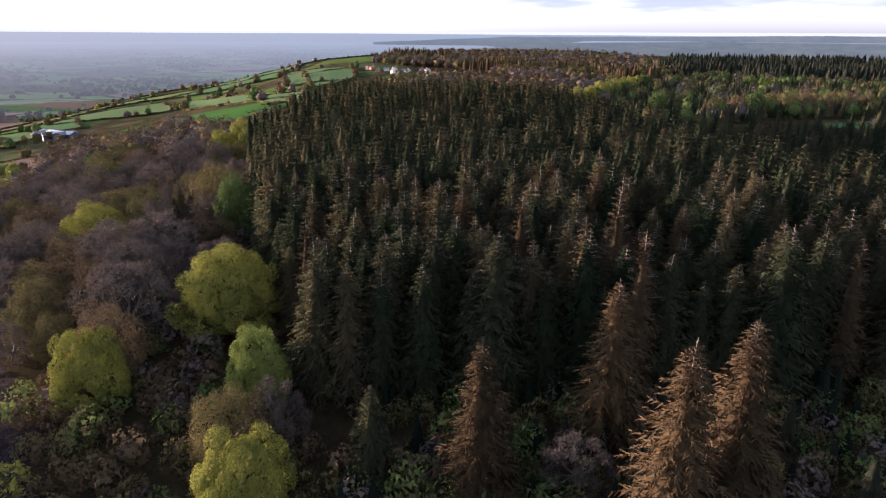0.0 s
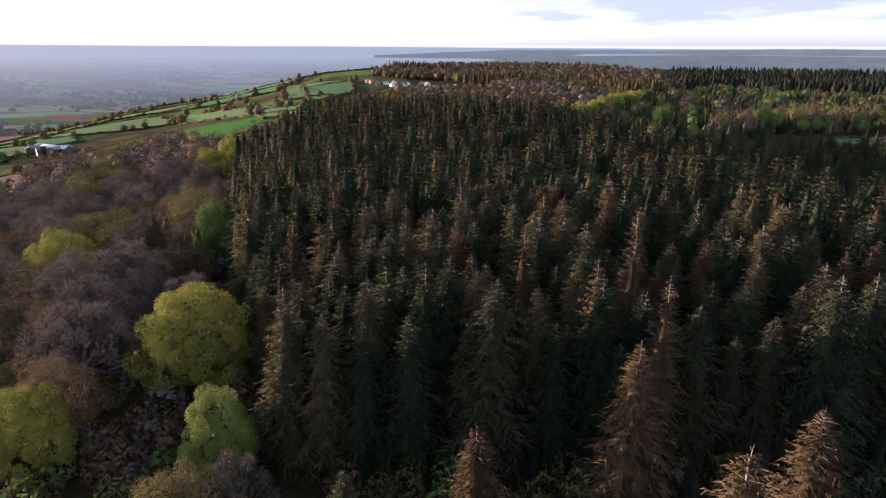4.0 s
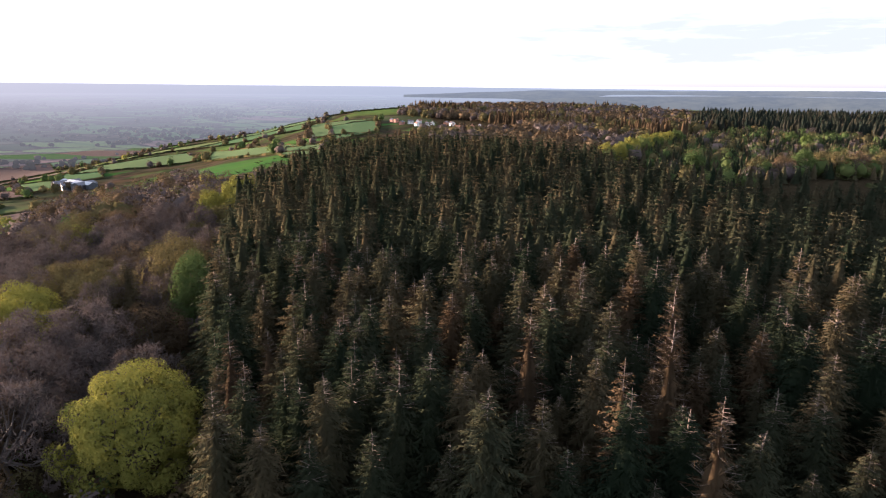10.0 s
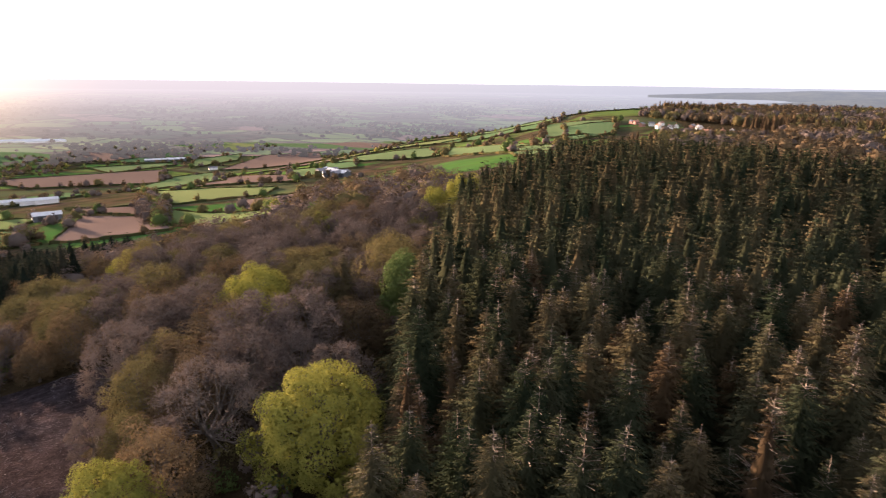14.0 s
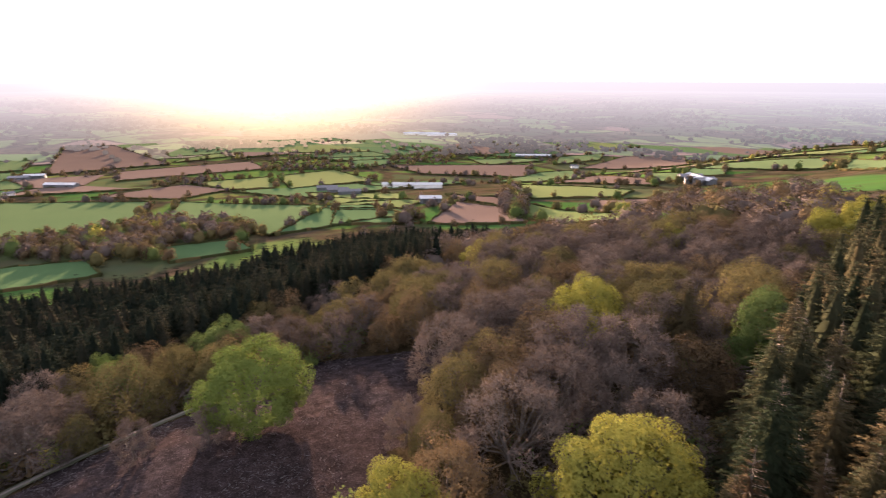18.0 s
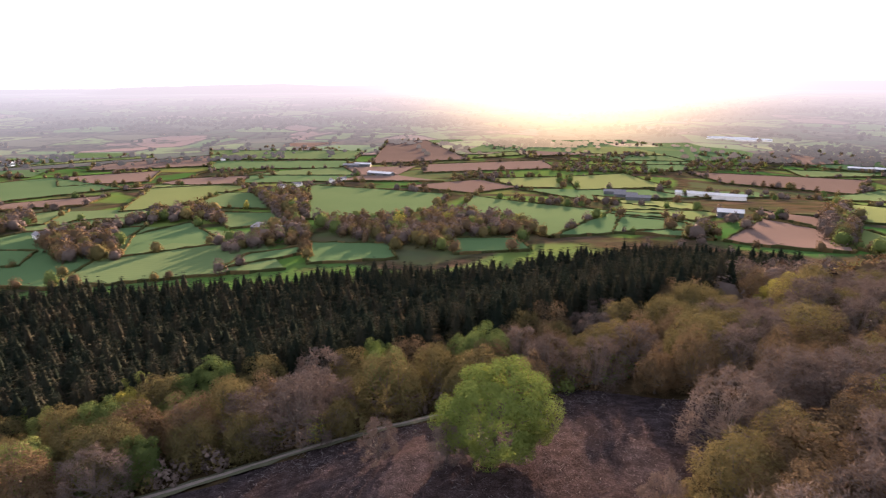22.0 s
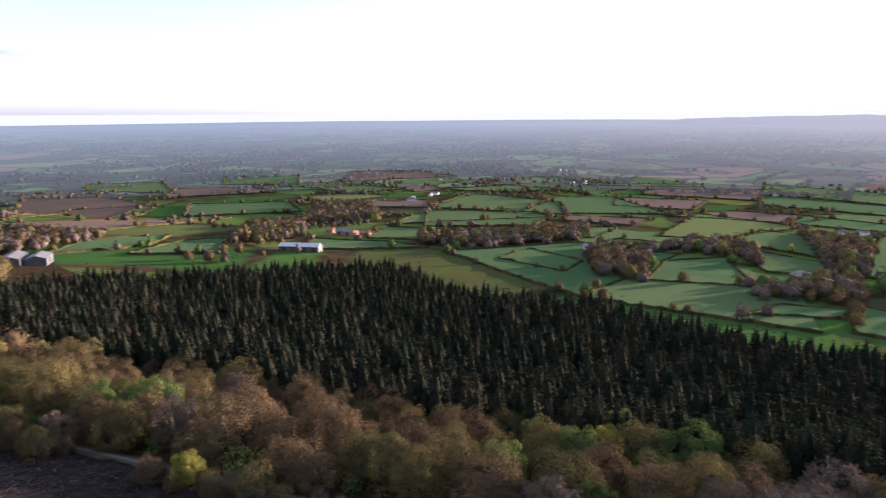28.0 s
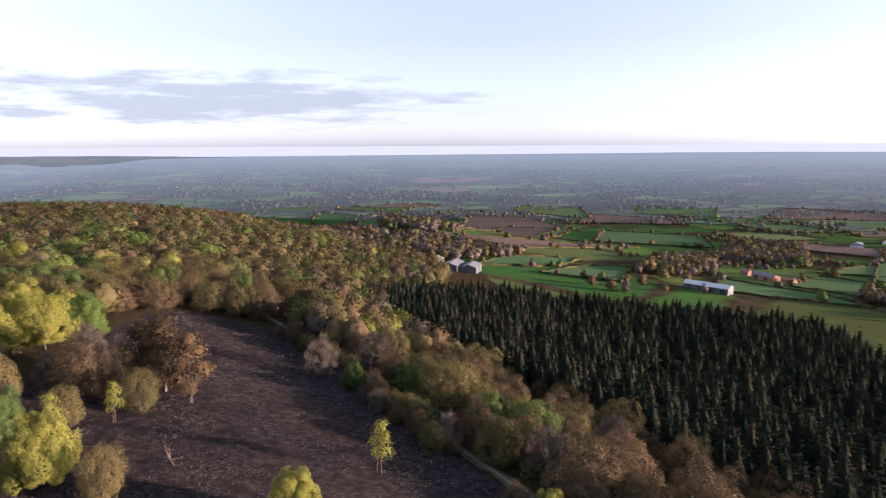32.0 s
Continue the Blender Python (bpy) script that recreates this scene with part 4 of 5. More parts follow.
def far_fields():
    """The fields further out: an uneven net of parcels in four kinds of ground."""
    rng = np.random.default_rng(77)
    n, step = 44, 135.0
    i, j = np.meshgrid(np.arange(n), np.arange(n), indexing="ij")
    wx, wy = (i - n + 4) * step, (j - n / 2) * step
    bend = 0.25 * np.sin(wx * 0.0021) + 0.3 * np.sin(wy * 0.0016 + 1)
    x = wx + bend * 260 + rng.uniform(-42, 42, (n, n))
    y = wy + bend * 180 + rng.uniform(-42, 42, (n, n))
    packs = {k: ([], []) for k in "gdybr"}
    rows = []
    for a in range(n - 1):
        for b in range(n - 1):
            c = [np.array((x[p, q], y[p, q])) for p, q in ((a, b), (a + 1, b), (a + 1, b + 1), (a, b + 1))]
            m = np.mean(c, 0)
            r = math.hypot(m[0] + 20, m[1] - 50)
            if r < 400 or r > 2350 or (down(*m) < 300 and not (m[1] > 520 and down(*m) > 40)) or any(inside(*q, f) for q in (m, *c) for f in fields):
                continue
            kind = rng.choice(("g", "d", "y", "b", "w", "r"), p=(0.30, 0.20, 0.09, 0.19, 0.215, 0.005))
            if r < 760 and kind in ("b", "w", "r"):
                kind = "g"
            if r > 1750 and rng.random() < (r - 1700) / 300:
                continue
            if r < 1620:
                hedge_lines.extend(((c[0], c[1]), (c[1], c[2])))
            if kind == "w":
                rows.extend([(*(c[0] + (c[1] - c[0]) * s + (c[3] - c[0]) * t), rng.uniform(0.5, 0.85)) for s, t in rng.random((14, 2))])
                continue
            s, t = np.meshgrid(np.linspace(0, 1, 4), np.linspace(0, 1, 4), indexing="ij")
            s, t = s[..., None], t[..., None]
            p = (1 - s) * (1 - t) * c[0] + s * (1 - t) * c[1] + s * t * c[2] + (1 - s) * t * c[3]
            z = land(p[..., 0], p[..., 1]) + 0.45 + 0.0007 * r
            vs, fs = packs[str(kind)]
            fs.append(grid_faces(4, 4) + 16 * len(vs))
            vs.append(np.dstack([p, z]).reshape(-1, 3))
    for kind, (vs, fs) in packs.items():
        if vs:
            material, label = FIELD[kind]
            tagged(new("far_fields", made("far_fields", np.concatenate(vs), np.concatenate(fs), material, smooth_faces=True)), label.split(" bounded")[0].split(" with")[0].replace("field", "fields") + " across the far valley", "fields", kind="stuff")
    return rows


far_copses = far_fields()


def hedges():
    rng = np.random.default_rng(5)
    vs, fs, tone, base = [], [], [], 0
    trees = []
    for a, b in hedge_lines:
        L = np.hypot(*(b - a))
        n = max(3, int(L / 6))
        s = np.linspace(0, 1, n)
        wob = rng.normal(0, 0.7, (n, 2))
        p = a + (b - a) * s[:, None] + wob
        d = (b - a) / L
        side = np.array([-d[1], d[0]])
        z = land(p[:, 0], p[:, 1]) + 0.0008 * np.hypot(*p.T)
        h, w = rng.uniform(1.0, 2.3, n), rng.uniform(0.8, 1.5, n)
        ring = [np.column_stack([p - side * w[:, None], z - 0.3]), np.column_stack([p - side * w[:, None] * 0.7, z + h * 0.85]), np.column_stack([p, z + h]), np.column_stack([p + side * w[:, None] * 0.7, z + h * 0.8]), np.column_stack([p + side * w[:, None], z - 0.3])]
        v = np.stack(ring, 1).reshape(-1, 3)
        vs.append(v)
        fs.append(grid_faces(n, 5) + base)
        tone.append(np.repeat(rng.random(n), 5))
        base += len(v)
        for k in range(int(L / 24 * rng.uniform(0.1, 1.2))):
            q = a + (b - a) * rng.random()
            trees.append((*(q + rng.normal(0, 1.5, 2)), rng.uniform(0.35, 0.85)))
    tagged(new("hedges", made("hedges", np.concatenate(vs), np.concatenate(fs), None, HEDGE, np.concatenate(tone))), "dark clipped hedges along the field edges", "hedge", kind="stuff")
    return trees


rows = hedges()
clear_of = lambda x, y: ~np.any([inside(x, y, f) for f in fields], axis=0)
groups = {k: [] for k in WORDS}
for x, y, s in rows + far_copses:
    groups[choose((0.2, 1.8, 4, 3, 4))].append((x, y, s))
VALLEY = [(-230, 420), (-320, 180), (-330, 60), (-320, -100), (-330, -250), (-160, -330), (-140, -430), (-60, -530), (-30, -900), (-300, -1500), (-900, -1500), (-1500, -900), (-1900, 0), (-1500, 900), (-900, 1200), (-400, 1100), (-160, 700)]
VALLEY_WOODS = (
    [(-571, 9), (-481, 30), (-397, 106), (-440, 122), (-426, 182), (-503, 183), (-573, 136), (-554, 70)],
    [(-620, -293), (-525, -276), (-481, -303), (-463, -349), (-521, -400), (-565, -319), (-637, -302), (-646, -255)],
    [(-540, -207), (-439, -155), (-438, -110), (-548, -154), (-594, -155), (-581, -190)],
    [(-609, -172), (-696, -138), (-657, -96), (-553, -61), (-609, -97), (-594, -144)],
    [(-470, -48), (-435, -40), (-464, 14), (-554, 5), (-537, -23), (-494, -30)],
    [(-845, -94), (-589, -25), (-582, 2), (-812, -21)],
    [(-121, -703), (-181, -675), (-330, -1356), (-227, -1425)],
    [(-32, -409), (-69, -469), (-119, -479), (-166, -477), (-253, -539), (-191, -610), (-125, -620), (-37, -781)],
    [(-316, -450), (-409, -460), (-541, -639), (-445, -611)],
    [(-516, -604), (-598, -549), (-815, -796), (-684, -814)],
    [(-489, -337), (-506, -288), (-623, -251), (-720, -309), (-585, -346)],
    [(-483, 442), (-334, 329), (-324, 335), (-429, 422), (-513, 480)],
    [(-393, 267), (-367, 279), (-419, 301)],
    [(-189, 278), (-126, 223), (-113, 307), (-147, 384), (-209, 390), (-251, 389)],
    [(-394, 393), (-324, 334), (-368, 349), (-462, 423)],
)
rng = np.random.default_rng(52)
x, y = scatter(VALLEY, 17, 51, clear_of, 0.49)
clump = np.array([noise.noise((a * 0.006, b * 0.006, 3.0)) for a, b in zip(x, y)])
ok = (clump + rng.uniform(-0.2, 0.2, len(x))) > 0.34
for a, b in zip(x[ok], y[ok]):
    groups[choose((0.1, 0.8, 3, 5, 6))].append((a, b, rng.uniform(0.4, 0.8)))
for poly in VALLEY_WOODS:
    x, y = scatter(poly, 9.5, 56, None, 0.45)
    for a, b in zip(x, y):
        groups[choose((0.1, 0.8, 3, 5, 6))].append((a, b, rng.uniform(0.6, 1.0)))
for kind, rows in groups.items():
    if not rows:
        continue
    a = np.array(rows)
    close = np.hypot(a[:, 0] + 20, a[:, 1] - 50) < 500
    for m, shapes in ((close, low_broad), (~close, small_broad)):
        joined("hedgerow_trees", shapes[kind], a[m, 0], a[m, 1], a[m, 2], LEAVES[kind], "scattered hedgerow trees and copses across the valley", "trees", 60)

# far woods: small crowns
tiny = small_broad["olive"]
NORTH_HILL = [(-60, 430), (60, 372), (98, 470), (190, 640), (300, 760), (340, 1000), (260, 1190), (0, 1240), (-100, 1190), (-110, 1000), (-50, 900), (-40, 800), (-50, 560)]
GREEN_WOOD = [(100, 325), (112, 465), (205, 630), (310, 720), (460, 620), (560, 400), (262, 366), (200, 372), (130, 322)]
DARK_WOOD = [(245, 745), (315, 705), (390, 600), (540, 420), (900, 560), (820, 1000), (350, 1000)]
VILLAGE = [(-115, 690), (45, 680), (70, 760), (-10, 900), (-115, 930)]
rng = np.random.default_rng(54)
x, y = scatter(NORTH_HILL, 10.5, 53, lambda x, y: clear_of(x, y) & ~inside(x, y, VILLAGE))
kind_of = np.array([noise.noise((a * 0.008, b * 0.008, 1.0)) for a, b in zip(x, y)]) + rng.uniform(-0.18, 0.18, len(x))
cones = [rounded(skirts(rng, 17, 8, 6, 0.2), 17, True, 0.4) for k in range(3)]
for kind, lo, hi in (("rust", -9, -0.16), ("bare", -0.16, 0.04), ("olive", 0.04, 0.3), ("larch", 0.3, 9)):
    m = (kind_of >= lo) & (kind_of < hi)
    if kind == "larch":
        joined("larch_woods", cones, x[m], y[m], rng.uniform(0.7, 1.1, m.sum()), LARCH, "rust-brown larches on the northern hill", "forest", 61)
    else:
        joined("hill_woods", tiny, x[m], y[m], rng.uniform(0.6, 1.0, m.sum()), LEAVES[kind], "brown spring woodland covering the northern hill", "woodland", 62)
x, y = scatter(GREEN_WOOD, 7.0, 57, clear_of)
pick = rng.random(len(x))
joined("young_plantation", [rounded(skirts(rng, 10, 7, 6, 0.24), 10, True, 0.4) for k in range(3)], x[pick < 0.74], y[pick < 0.74], rng.uniform(0.6, 1.1, (pick < 0.74).sum()), NEEDLES, "young green conifers on the plateau", "forest", 64)
for kind, lo, hi in (("green", 0.74, 0.87), ("olive", 0.87, 0.95), ("bare", 0.95, 1.01)):
    m = (pick >= lo) & (pick < hi)
    joined("plateau_woods", low_broad[kind], x[m], y[m], rng.uniform(0.5, 0.85, m.sum()), LEAVES[kind], "mixed green spring woodland on the plateau", "woodland", 65)
x, y = scatter(DARK_WOOD, 9, 58)
joined("conifer_woods", cones, x, y, rng.uniform(0.8, 1.15, len(x)), DARK_NEEDLES, "dark conifer woods on the plateau", "forest", 66)
for k, (kx, ky, kind) in enumerate(((176, 378, "rust"), (188, 382, "green"), (200, 388, "olive"), (214, 394, "olive"), (228, 398, "rust"), (243, 400, "olive"), (258, 404, "rust"), (272, 408, "olive"), (126, 374, "green"), (275, 575, "green"), (270, 541, "lime"), (160, 376, "olive"))):
    grow(kind, kx, ky, random.uniform(12, 15.5))
EAST = [(240, 40), (255, 180), (260, 360), (560, 395), (900, 540), (1200, 880), (1400, 300), (900, -200), (300, -150)]
FAR_SOUTH = [(60, -560), (-60, -525), (-20, -680), (120, -900), (500, -900), (700, -500), (320, -420), (205, -560)]
for poly, gap in ((EAST, 22), (FAR_SOUTH, 10)):
    x, y = scatter(poly, gap, 55, clear_of)
    pick = rng.random(len(x))
    for kind, lo, hi in (("rust", 0, 0.4), ("bare", 0.4, 0.5), ("olive", 0.5, 0.88), ("green", 0.88, 1.01)):
        m = (pick >= lo) & (pick < hi)
        joined("ridge_woods", tiny, x[m], y[m], rng.uniform(0.8, 1.2, m.sum()), LEAVES[kind], "brown and green spring woodland along the ridge", "woodland", 63)

# rows of yellow-green trees beyond the plantation
for k in range(16):
    f = k / 15
    grow("yellow" if k % 3 else "green", 84 + 100 * f + random.uniform(-4, 4), 418 + 175 * f + random.uniform(-6, 6), random.uniform(11, 15))


# ---- the gravel track along the slope ----
def ribbon(name, line, half, lift, material, label, category):
    p = np.array(line, float)
    s = np.concatenate([[0], np.cumsum(np.hypot(*np.diff(p, axis=0).T))])
    t = np.arange(0, s[-1], 2.5)
    q = np.column_stack([np.interp(t, s, p[:, 0]), np.interp(t, s, p[:, 1])])
    for k in range(6):
        q[1:-1] = (q[:-2] + 2 * q[1:-1] + q[2:]) / 4
    d = unit(np.gradient(q, axis=0))
    side = np.column_stack([-d[:, 1], d[:, 0]])
    rng = np.random.default_rng(len(name))
    cols = []
    for o in (-1, -0.4, 0.4, 1):
        e = q + side * (o * half * (1 + 0.15 * rng.normal(0, 1, len(q)) * (abs(o) > 0.5)))[:, None]
        cols.append(np.column_stack([e, land(*e.T) + lift + (0.06 if abs(o) < 0.5 else -0.05)]))
    v = np.stack(cols, 1).reshape(-1, 3)
    return tagged(new(name, made(name, v, grid_faces(len(q), 4), material, smooth_faces=True)), label, category, kind="structure")


TRACK = [(-146, 150), (-131, 112), (-129, 97), (-119, 70), (-114, 50), (-108, 30), (-104, 16), (-92, -14), (-84, -31), (-72, -66), (-62, -92), (-54, -113), (-50, -139), (-36, -170), (-10, -215)]
ribbon("verge", TRACK, 2.1, 0.28, VERGE, "rough green grass verge beside the gravel track", "verge")
ribbon("gravel_track", TRACK, 0.8, 0.36, GRAVEL, "pale gravel forest track with grassy edges", "track")


# ---- brash and stumps on the cleared slope ----
def brash(count, seed):
    rng = np.random.default_rng(seed)
    x, y = rng.uniform(-130, 45, count * 3), rng.uniform(-200, 125, count * 3)
    pile = np.array([noise.noise((a * 0.09, b * 0.09, 7.0)) for a, b in zip(x, y)])
    ok = inside(x, y, CLEARING) & (pile + rng.uniform(-0.3, 0.3, len(x)) > 0.0)
    x, y = x[ok][:count], y[ok][:count]
    n = len(x)
    a, L = rng.uniform(0, 6.283, n), 0.2 + 0.9 * rng.random(n) ** 3
    way = np.column_stack([np.cos(a), np.sin(a), rng.normal(0, 0.18, n)])
    side = np.column_stack([-np.sin(a), np.cos(a), np.zeros(n)])
    w = rng.uniform(0.02, 0.05, n)[:, None]
    c = np.column_stack([x, y, land(x, y) + rng.uniform(0.12, 0.35, n)])
    p, q, up = c - way * L[:, None] / 2, c + way * L[:, None] / 2, np.array([0, 0, 1.0]) * w * 1.4
    v = np.stack([p - side * w, p + side * w, p + up, q - side * w * 0.5, q + side * w * 0.5, q + up * 0.5], 1).reshape(-1, 3)
    i = np.arange(n)[:, None] * 6
    f = np.concatenate([i + [[0, 3, 5, 2]], i + [[2, 5, 4, 1]], i + [[1, 4, 3, 0]]])
    return made("brash", v, f, BRASH)


tagged(new("brash", brash(30000, 3)), "felled branches and brash strewn over the cleared slope", "brash", kind="stuff")


# ---- farms and houses ----
def box(lo, hi):
    (a, b, c), (d, e, f) = lo, hi
    v = [(a, b, c), (d, b, c), (d, e, c), (a, e, c), (a, b, f), (d, b, f), (d, e, f), (a, e, f)]
    return v, [(0, 3, 2, 1), (4, 5, 6, 7), (0, 1, 5, 4), (1, 2, 6, 5), (2, 3, 7, 6), (3, 0, 4, 7)]


def gable_walls(l, w, h, rise):
    v = []
    for x in (-l / 2, l / 2):
        v += [(x, -w / 2, -1.5), (x, w / 2, -1.5), (x, w / 2, h), (x, 0, h + rise), (x, -w / 2, h)]
    bm_faces = [(0, 1, 2, 3), (0, 3, 4, 4), (5, 8, 7, 6), (5, 9, 8, 8), (0, 4, 9, 5), (1, 6, 7, 2)]
    me = bpy.data.meshes.new("wall")
    me.from_pydata(v, [], [tuple(dict.fromkeys(f)) for f in bm_faces])
    return me


def roof_slab(l, w, h, rise, sign):
    o, th = 0.4, 0.16
    y1, z1 = sign * (w / 2 + o), h - rise * o / (w / 2)
    v = []
    for x in (-l / 2 - o, l / 2 + o):
        v += [(x, 0, h + rise + 0.02), (x, y1, z1 + 0.02), (x, y1, z1 + th), (x, 0, h + rise + th)]
    me = bpy.data.meshes.new("roof")
    me.from_pydata(v, [], [(0, 1, 2, 3), (7, 6, 5, 4), (0, 4, 5, 1), (1, 5, 6, 2), (2, 6, 7, 3), (3, 7, 4, 0)])
    return me


def slab(name, lo, hi, material, parent):
    me = bpy.data.meshes.new(name)
    me.from_pydata(*[box(lo, hi)[0], [], box(lo, hi)[1]])
    me.materials.append(material)
    return part(name, me, parent)


def building(name, x, y, turn, l, w, h, rise, wall, roof, label, windows=0, doors=0, chimney=False):
    root = new(name)
    me = gable_walls(l, w, h, rise)
    me.materials.append(wall)
    part("wall", me, root)
    for sign in (1, -1):
        me = roof_slab(l, w, h, rise, sign)
        me.materials.append(roof)
        part("roof", me, root)
    for s in (-1, 1):
        for k in range(windows):
            cx = (k + 0.5) / windows * l - l / 2
            for z in ((1.0, 3.4) if h > 4.4 else (1.0,)):
                slab("window", (cx - 0.5, s * w / 2 - 0.05, z), (cx + 0.5, s * w / 2 + 0.05, z + 1.1), GLASS, root)
        for k in range(doors):
            cx = (k + 0.5) / doors * l - l / 2
            slab("door", (cx - 1.8, s * w / 2 - 0.05, -0.3), (cx + 1.8, s * w / 2 + 0.06, h * 0.82), DOOR_DARK, root)
    if chimney:
        slab("chimney", (l / 2 - 1.2, -0.4, h + rise - 0.6), (l / 2 - 0.4, 0.4, h + rise + 1.2), BRICK_WALL, root)
    z = float(land(x, y)) + 0.6 + 0.0004 * math.hypot(x, y)
    root.matrix_basis = pose(x, y, z, 0, 0, turn)
    return tagged(root, label, "building", "farm buildings of the valley")


def house(x, y, turn, l=11, roof=SLATE, wall=WHITE_WALL):
    return building("house", x, y, turn, l, 6, 3.2, 2.0, wall, roof, "white rendered house with a pitched roof" if wall is WHITE_WALL else "brick house with a pitched roof", 3, 0, True)


def shed(x, y, turn, l, w=12, roof=TIN, wall=DARK_TIN, doors=2):
    return building("barn", x, y, turn, l, w, 4.2, 2.2, wall, roof, "long farm shed with a pale sheet roof" if roof is TIN else "farm shed with a dark roof", 0, doors)


shed(-350, -388, 122, 36, 11, TIN, DARK_TIN, 4)
shed(-466, -462, 95, 24, 12, SLATE, BRICK_WALL, 2)
house(-474, -440, 95, 12, TILE, BRICK_WALL)
house(-470, -494, 95, 10, TILE, BRICK_WALL)
for dx, dy, l in ((0, 0, 26), (-16, 9, 22), (16, -4, 24), (-30, 14, 18)):
    shed(-132 + dx, -446 + dy, 60, l, 13, SLATE, DARK_TIN, 1)
shed(-521, -23, 50, 26, 16, SLATE, DARK_TIN, 1)
house(-548, -214, 40)
shed(-556, -202, 130, 18, 9, SLATE, BRICK_WALL, 1)
shed(-1050, 82, 55, 46, 14)
shed(-1240, 52, 75, 32, 12)
shed(-1225, 30, 75, 30, 16, SLATE)
for hx, hy in ((-955, 6), (-979, 20), (-885, -59), (-905, -40), (-1454, -259), (-845, 910), (-1010, -814), (-980, -800), (-1309, -1058), (-882, -759), (-900, -775), (-865, -745)):
    house(hx, hy, random.uniform(0, 180), random.uniform(11, 18))
for k in range(5):
    shed(-1097 + 9 * k + random.uniform(-6, 6), 993 + 12 * k, 40 + random.uniform(-20, 20), random.uniform(18, 34), 12)
for k in range(6):
    shed(-413 + 9 * k + random.uniform(-5, 5), 640 - 7 * k + random.uniform(-8, 8), random.uniform(0, 180), random.uniform(14, 26), 10, random.choice((TIN, SLATE)))
for k in range(5):
    shed(-720 + 14 * k, 444 + 8 * k, 60, 22, 6, TIN, WHITE_WALL, 0)
for k in range(3):
    shed(-734 + 40 * k, 360 - 3 * k, 65, 26, 6, SLATE, DARK_TIN, 0)
shed(-482, 356, 60, 20, 8)
for k in range(9):
    shed(-1824 + 7 * k + random.uniform(-30, 30), 1139 + 13 * k, 60, random.uniform(30, 60), 20, TIN, WHITE_WALL, 0)
for k in range(14):
    cottage = house(-104 + 9 * k + random.uniform(-4, 4), 862 - 10 * k + random.uniform(-35, 35), random.uniform(0, 180), random.uniform(7, 10), random.choice((SLATE, SLATE, TILE)), random.choice((WHITE_WALL, BRICK_WALL)))
    cottage.scale = (0.75, 0.75, 0.75)


def pond(x, y, a, b, turn):
    t = np.linspace(0, 2 * np.pi, 28, endpoint=False)
    r = 1 + 0.18 * np.sin(3 * t + x) + 0.1 * np.sin(5 * t)
    c, s = math.cos(radians(turn)), math.sin(radians(turn))
    ex, ey = a * r * np.cos(t), b * r * np.sin(t)
    z = float(land(x, y)) + 1.7 + 0.0005 * math.hypot(x, y)
    v = np.column_stack([x + c * ex - s * ey, y + s * ex + c * ey, np.full(28, z)])
    me = bpy.data.meshes.new("pond")
    me.from_pydata(np.vstack([v, v - (0, 0, 2.5)]).tolist(), [], [tuple(range(28))] + [(k, k + 28, (k + 1) % 28 + 28, (k + 1) % 28) for k in range(28)])
    me.materials.append(WATER)
    return tagged(new("pond", me), "still pond reflecting the bright evening sky", "pond", kind="structure")


for row in ((-1470, -735, 40, 16, 60), (-1520, -722, 36, 14, 50), (-1811, -965, 30, 12, 60), (-2260, -1725, 80, 22, 125), (-3480, -1680, 100, 30, 125)):
    pond(*row)


# ---- far hills and a glowing air strip on the skyline, haze painted in ----
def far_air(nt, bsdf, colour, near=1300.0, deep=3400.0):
    """Paints miles of evening haze on far land: its own colour fades and emission stands in for the lit air, warmest
    below the sun.
    """
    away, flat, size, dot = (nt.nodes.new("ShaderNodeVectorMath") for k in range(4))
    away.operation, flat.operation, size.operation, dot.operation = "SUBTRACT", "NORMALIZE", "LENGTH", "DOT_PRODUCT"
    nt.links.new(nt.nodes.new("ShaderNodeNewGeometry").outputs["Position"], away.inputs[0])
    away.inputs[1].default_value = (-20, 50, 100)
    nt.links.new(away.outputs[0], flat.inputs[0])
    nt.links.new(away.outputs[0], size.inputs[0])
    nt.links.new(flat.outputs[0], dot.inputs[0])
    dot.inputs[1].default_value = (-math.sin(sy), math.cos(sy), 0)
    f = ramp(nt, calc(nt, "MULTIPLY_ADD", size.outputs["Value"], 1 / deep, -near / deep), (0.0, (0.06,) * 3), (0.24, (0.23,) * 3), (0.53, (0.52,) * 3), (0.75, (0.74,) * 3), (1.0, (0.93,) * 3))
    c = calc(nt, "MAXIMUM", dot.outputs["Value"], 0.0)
    # sun's glow in the haze, painted by direction into the emission
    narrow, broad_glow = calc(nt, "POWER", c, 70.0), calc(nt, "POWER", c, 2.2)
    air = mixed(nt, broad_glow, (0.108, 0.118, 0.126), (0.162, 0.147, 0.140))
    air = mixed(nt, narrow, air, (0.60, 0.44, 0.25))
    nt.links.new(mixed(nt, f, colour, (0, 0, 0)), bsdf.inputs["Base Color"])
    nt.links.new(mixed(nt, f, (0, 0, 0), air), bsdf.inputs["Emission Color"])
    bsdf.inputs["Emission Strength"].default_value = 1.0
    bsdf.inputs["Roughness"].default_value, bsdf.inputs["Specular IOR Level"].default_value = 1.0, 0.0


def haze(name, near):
    # a hill's own mottled colour with distance haze painted over it
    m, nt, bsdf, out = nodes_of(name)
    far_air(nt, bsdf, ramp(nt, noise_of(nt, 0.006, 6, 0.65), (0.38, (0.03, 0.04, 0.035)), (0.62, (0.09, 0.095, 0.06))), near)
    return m


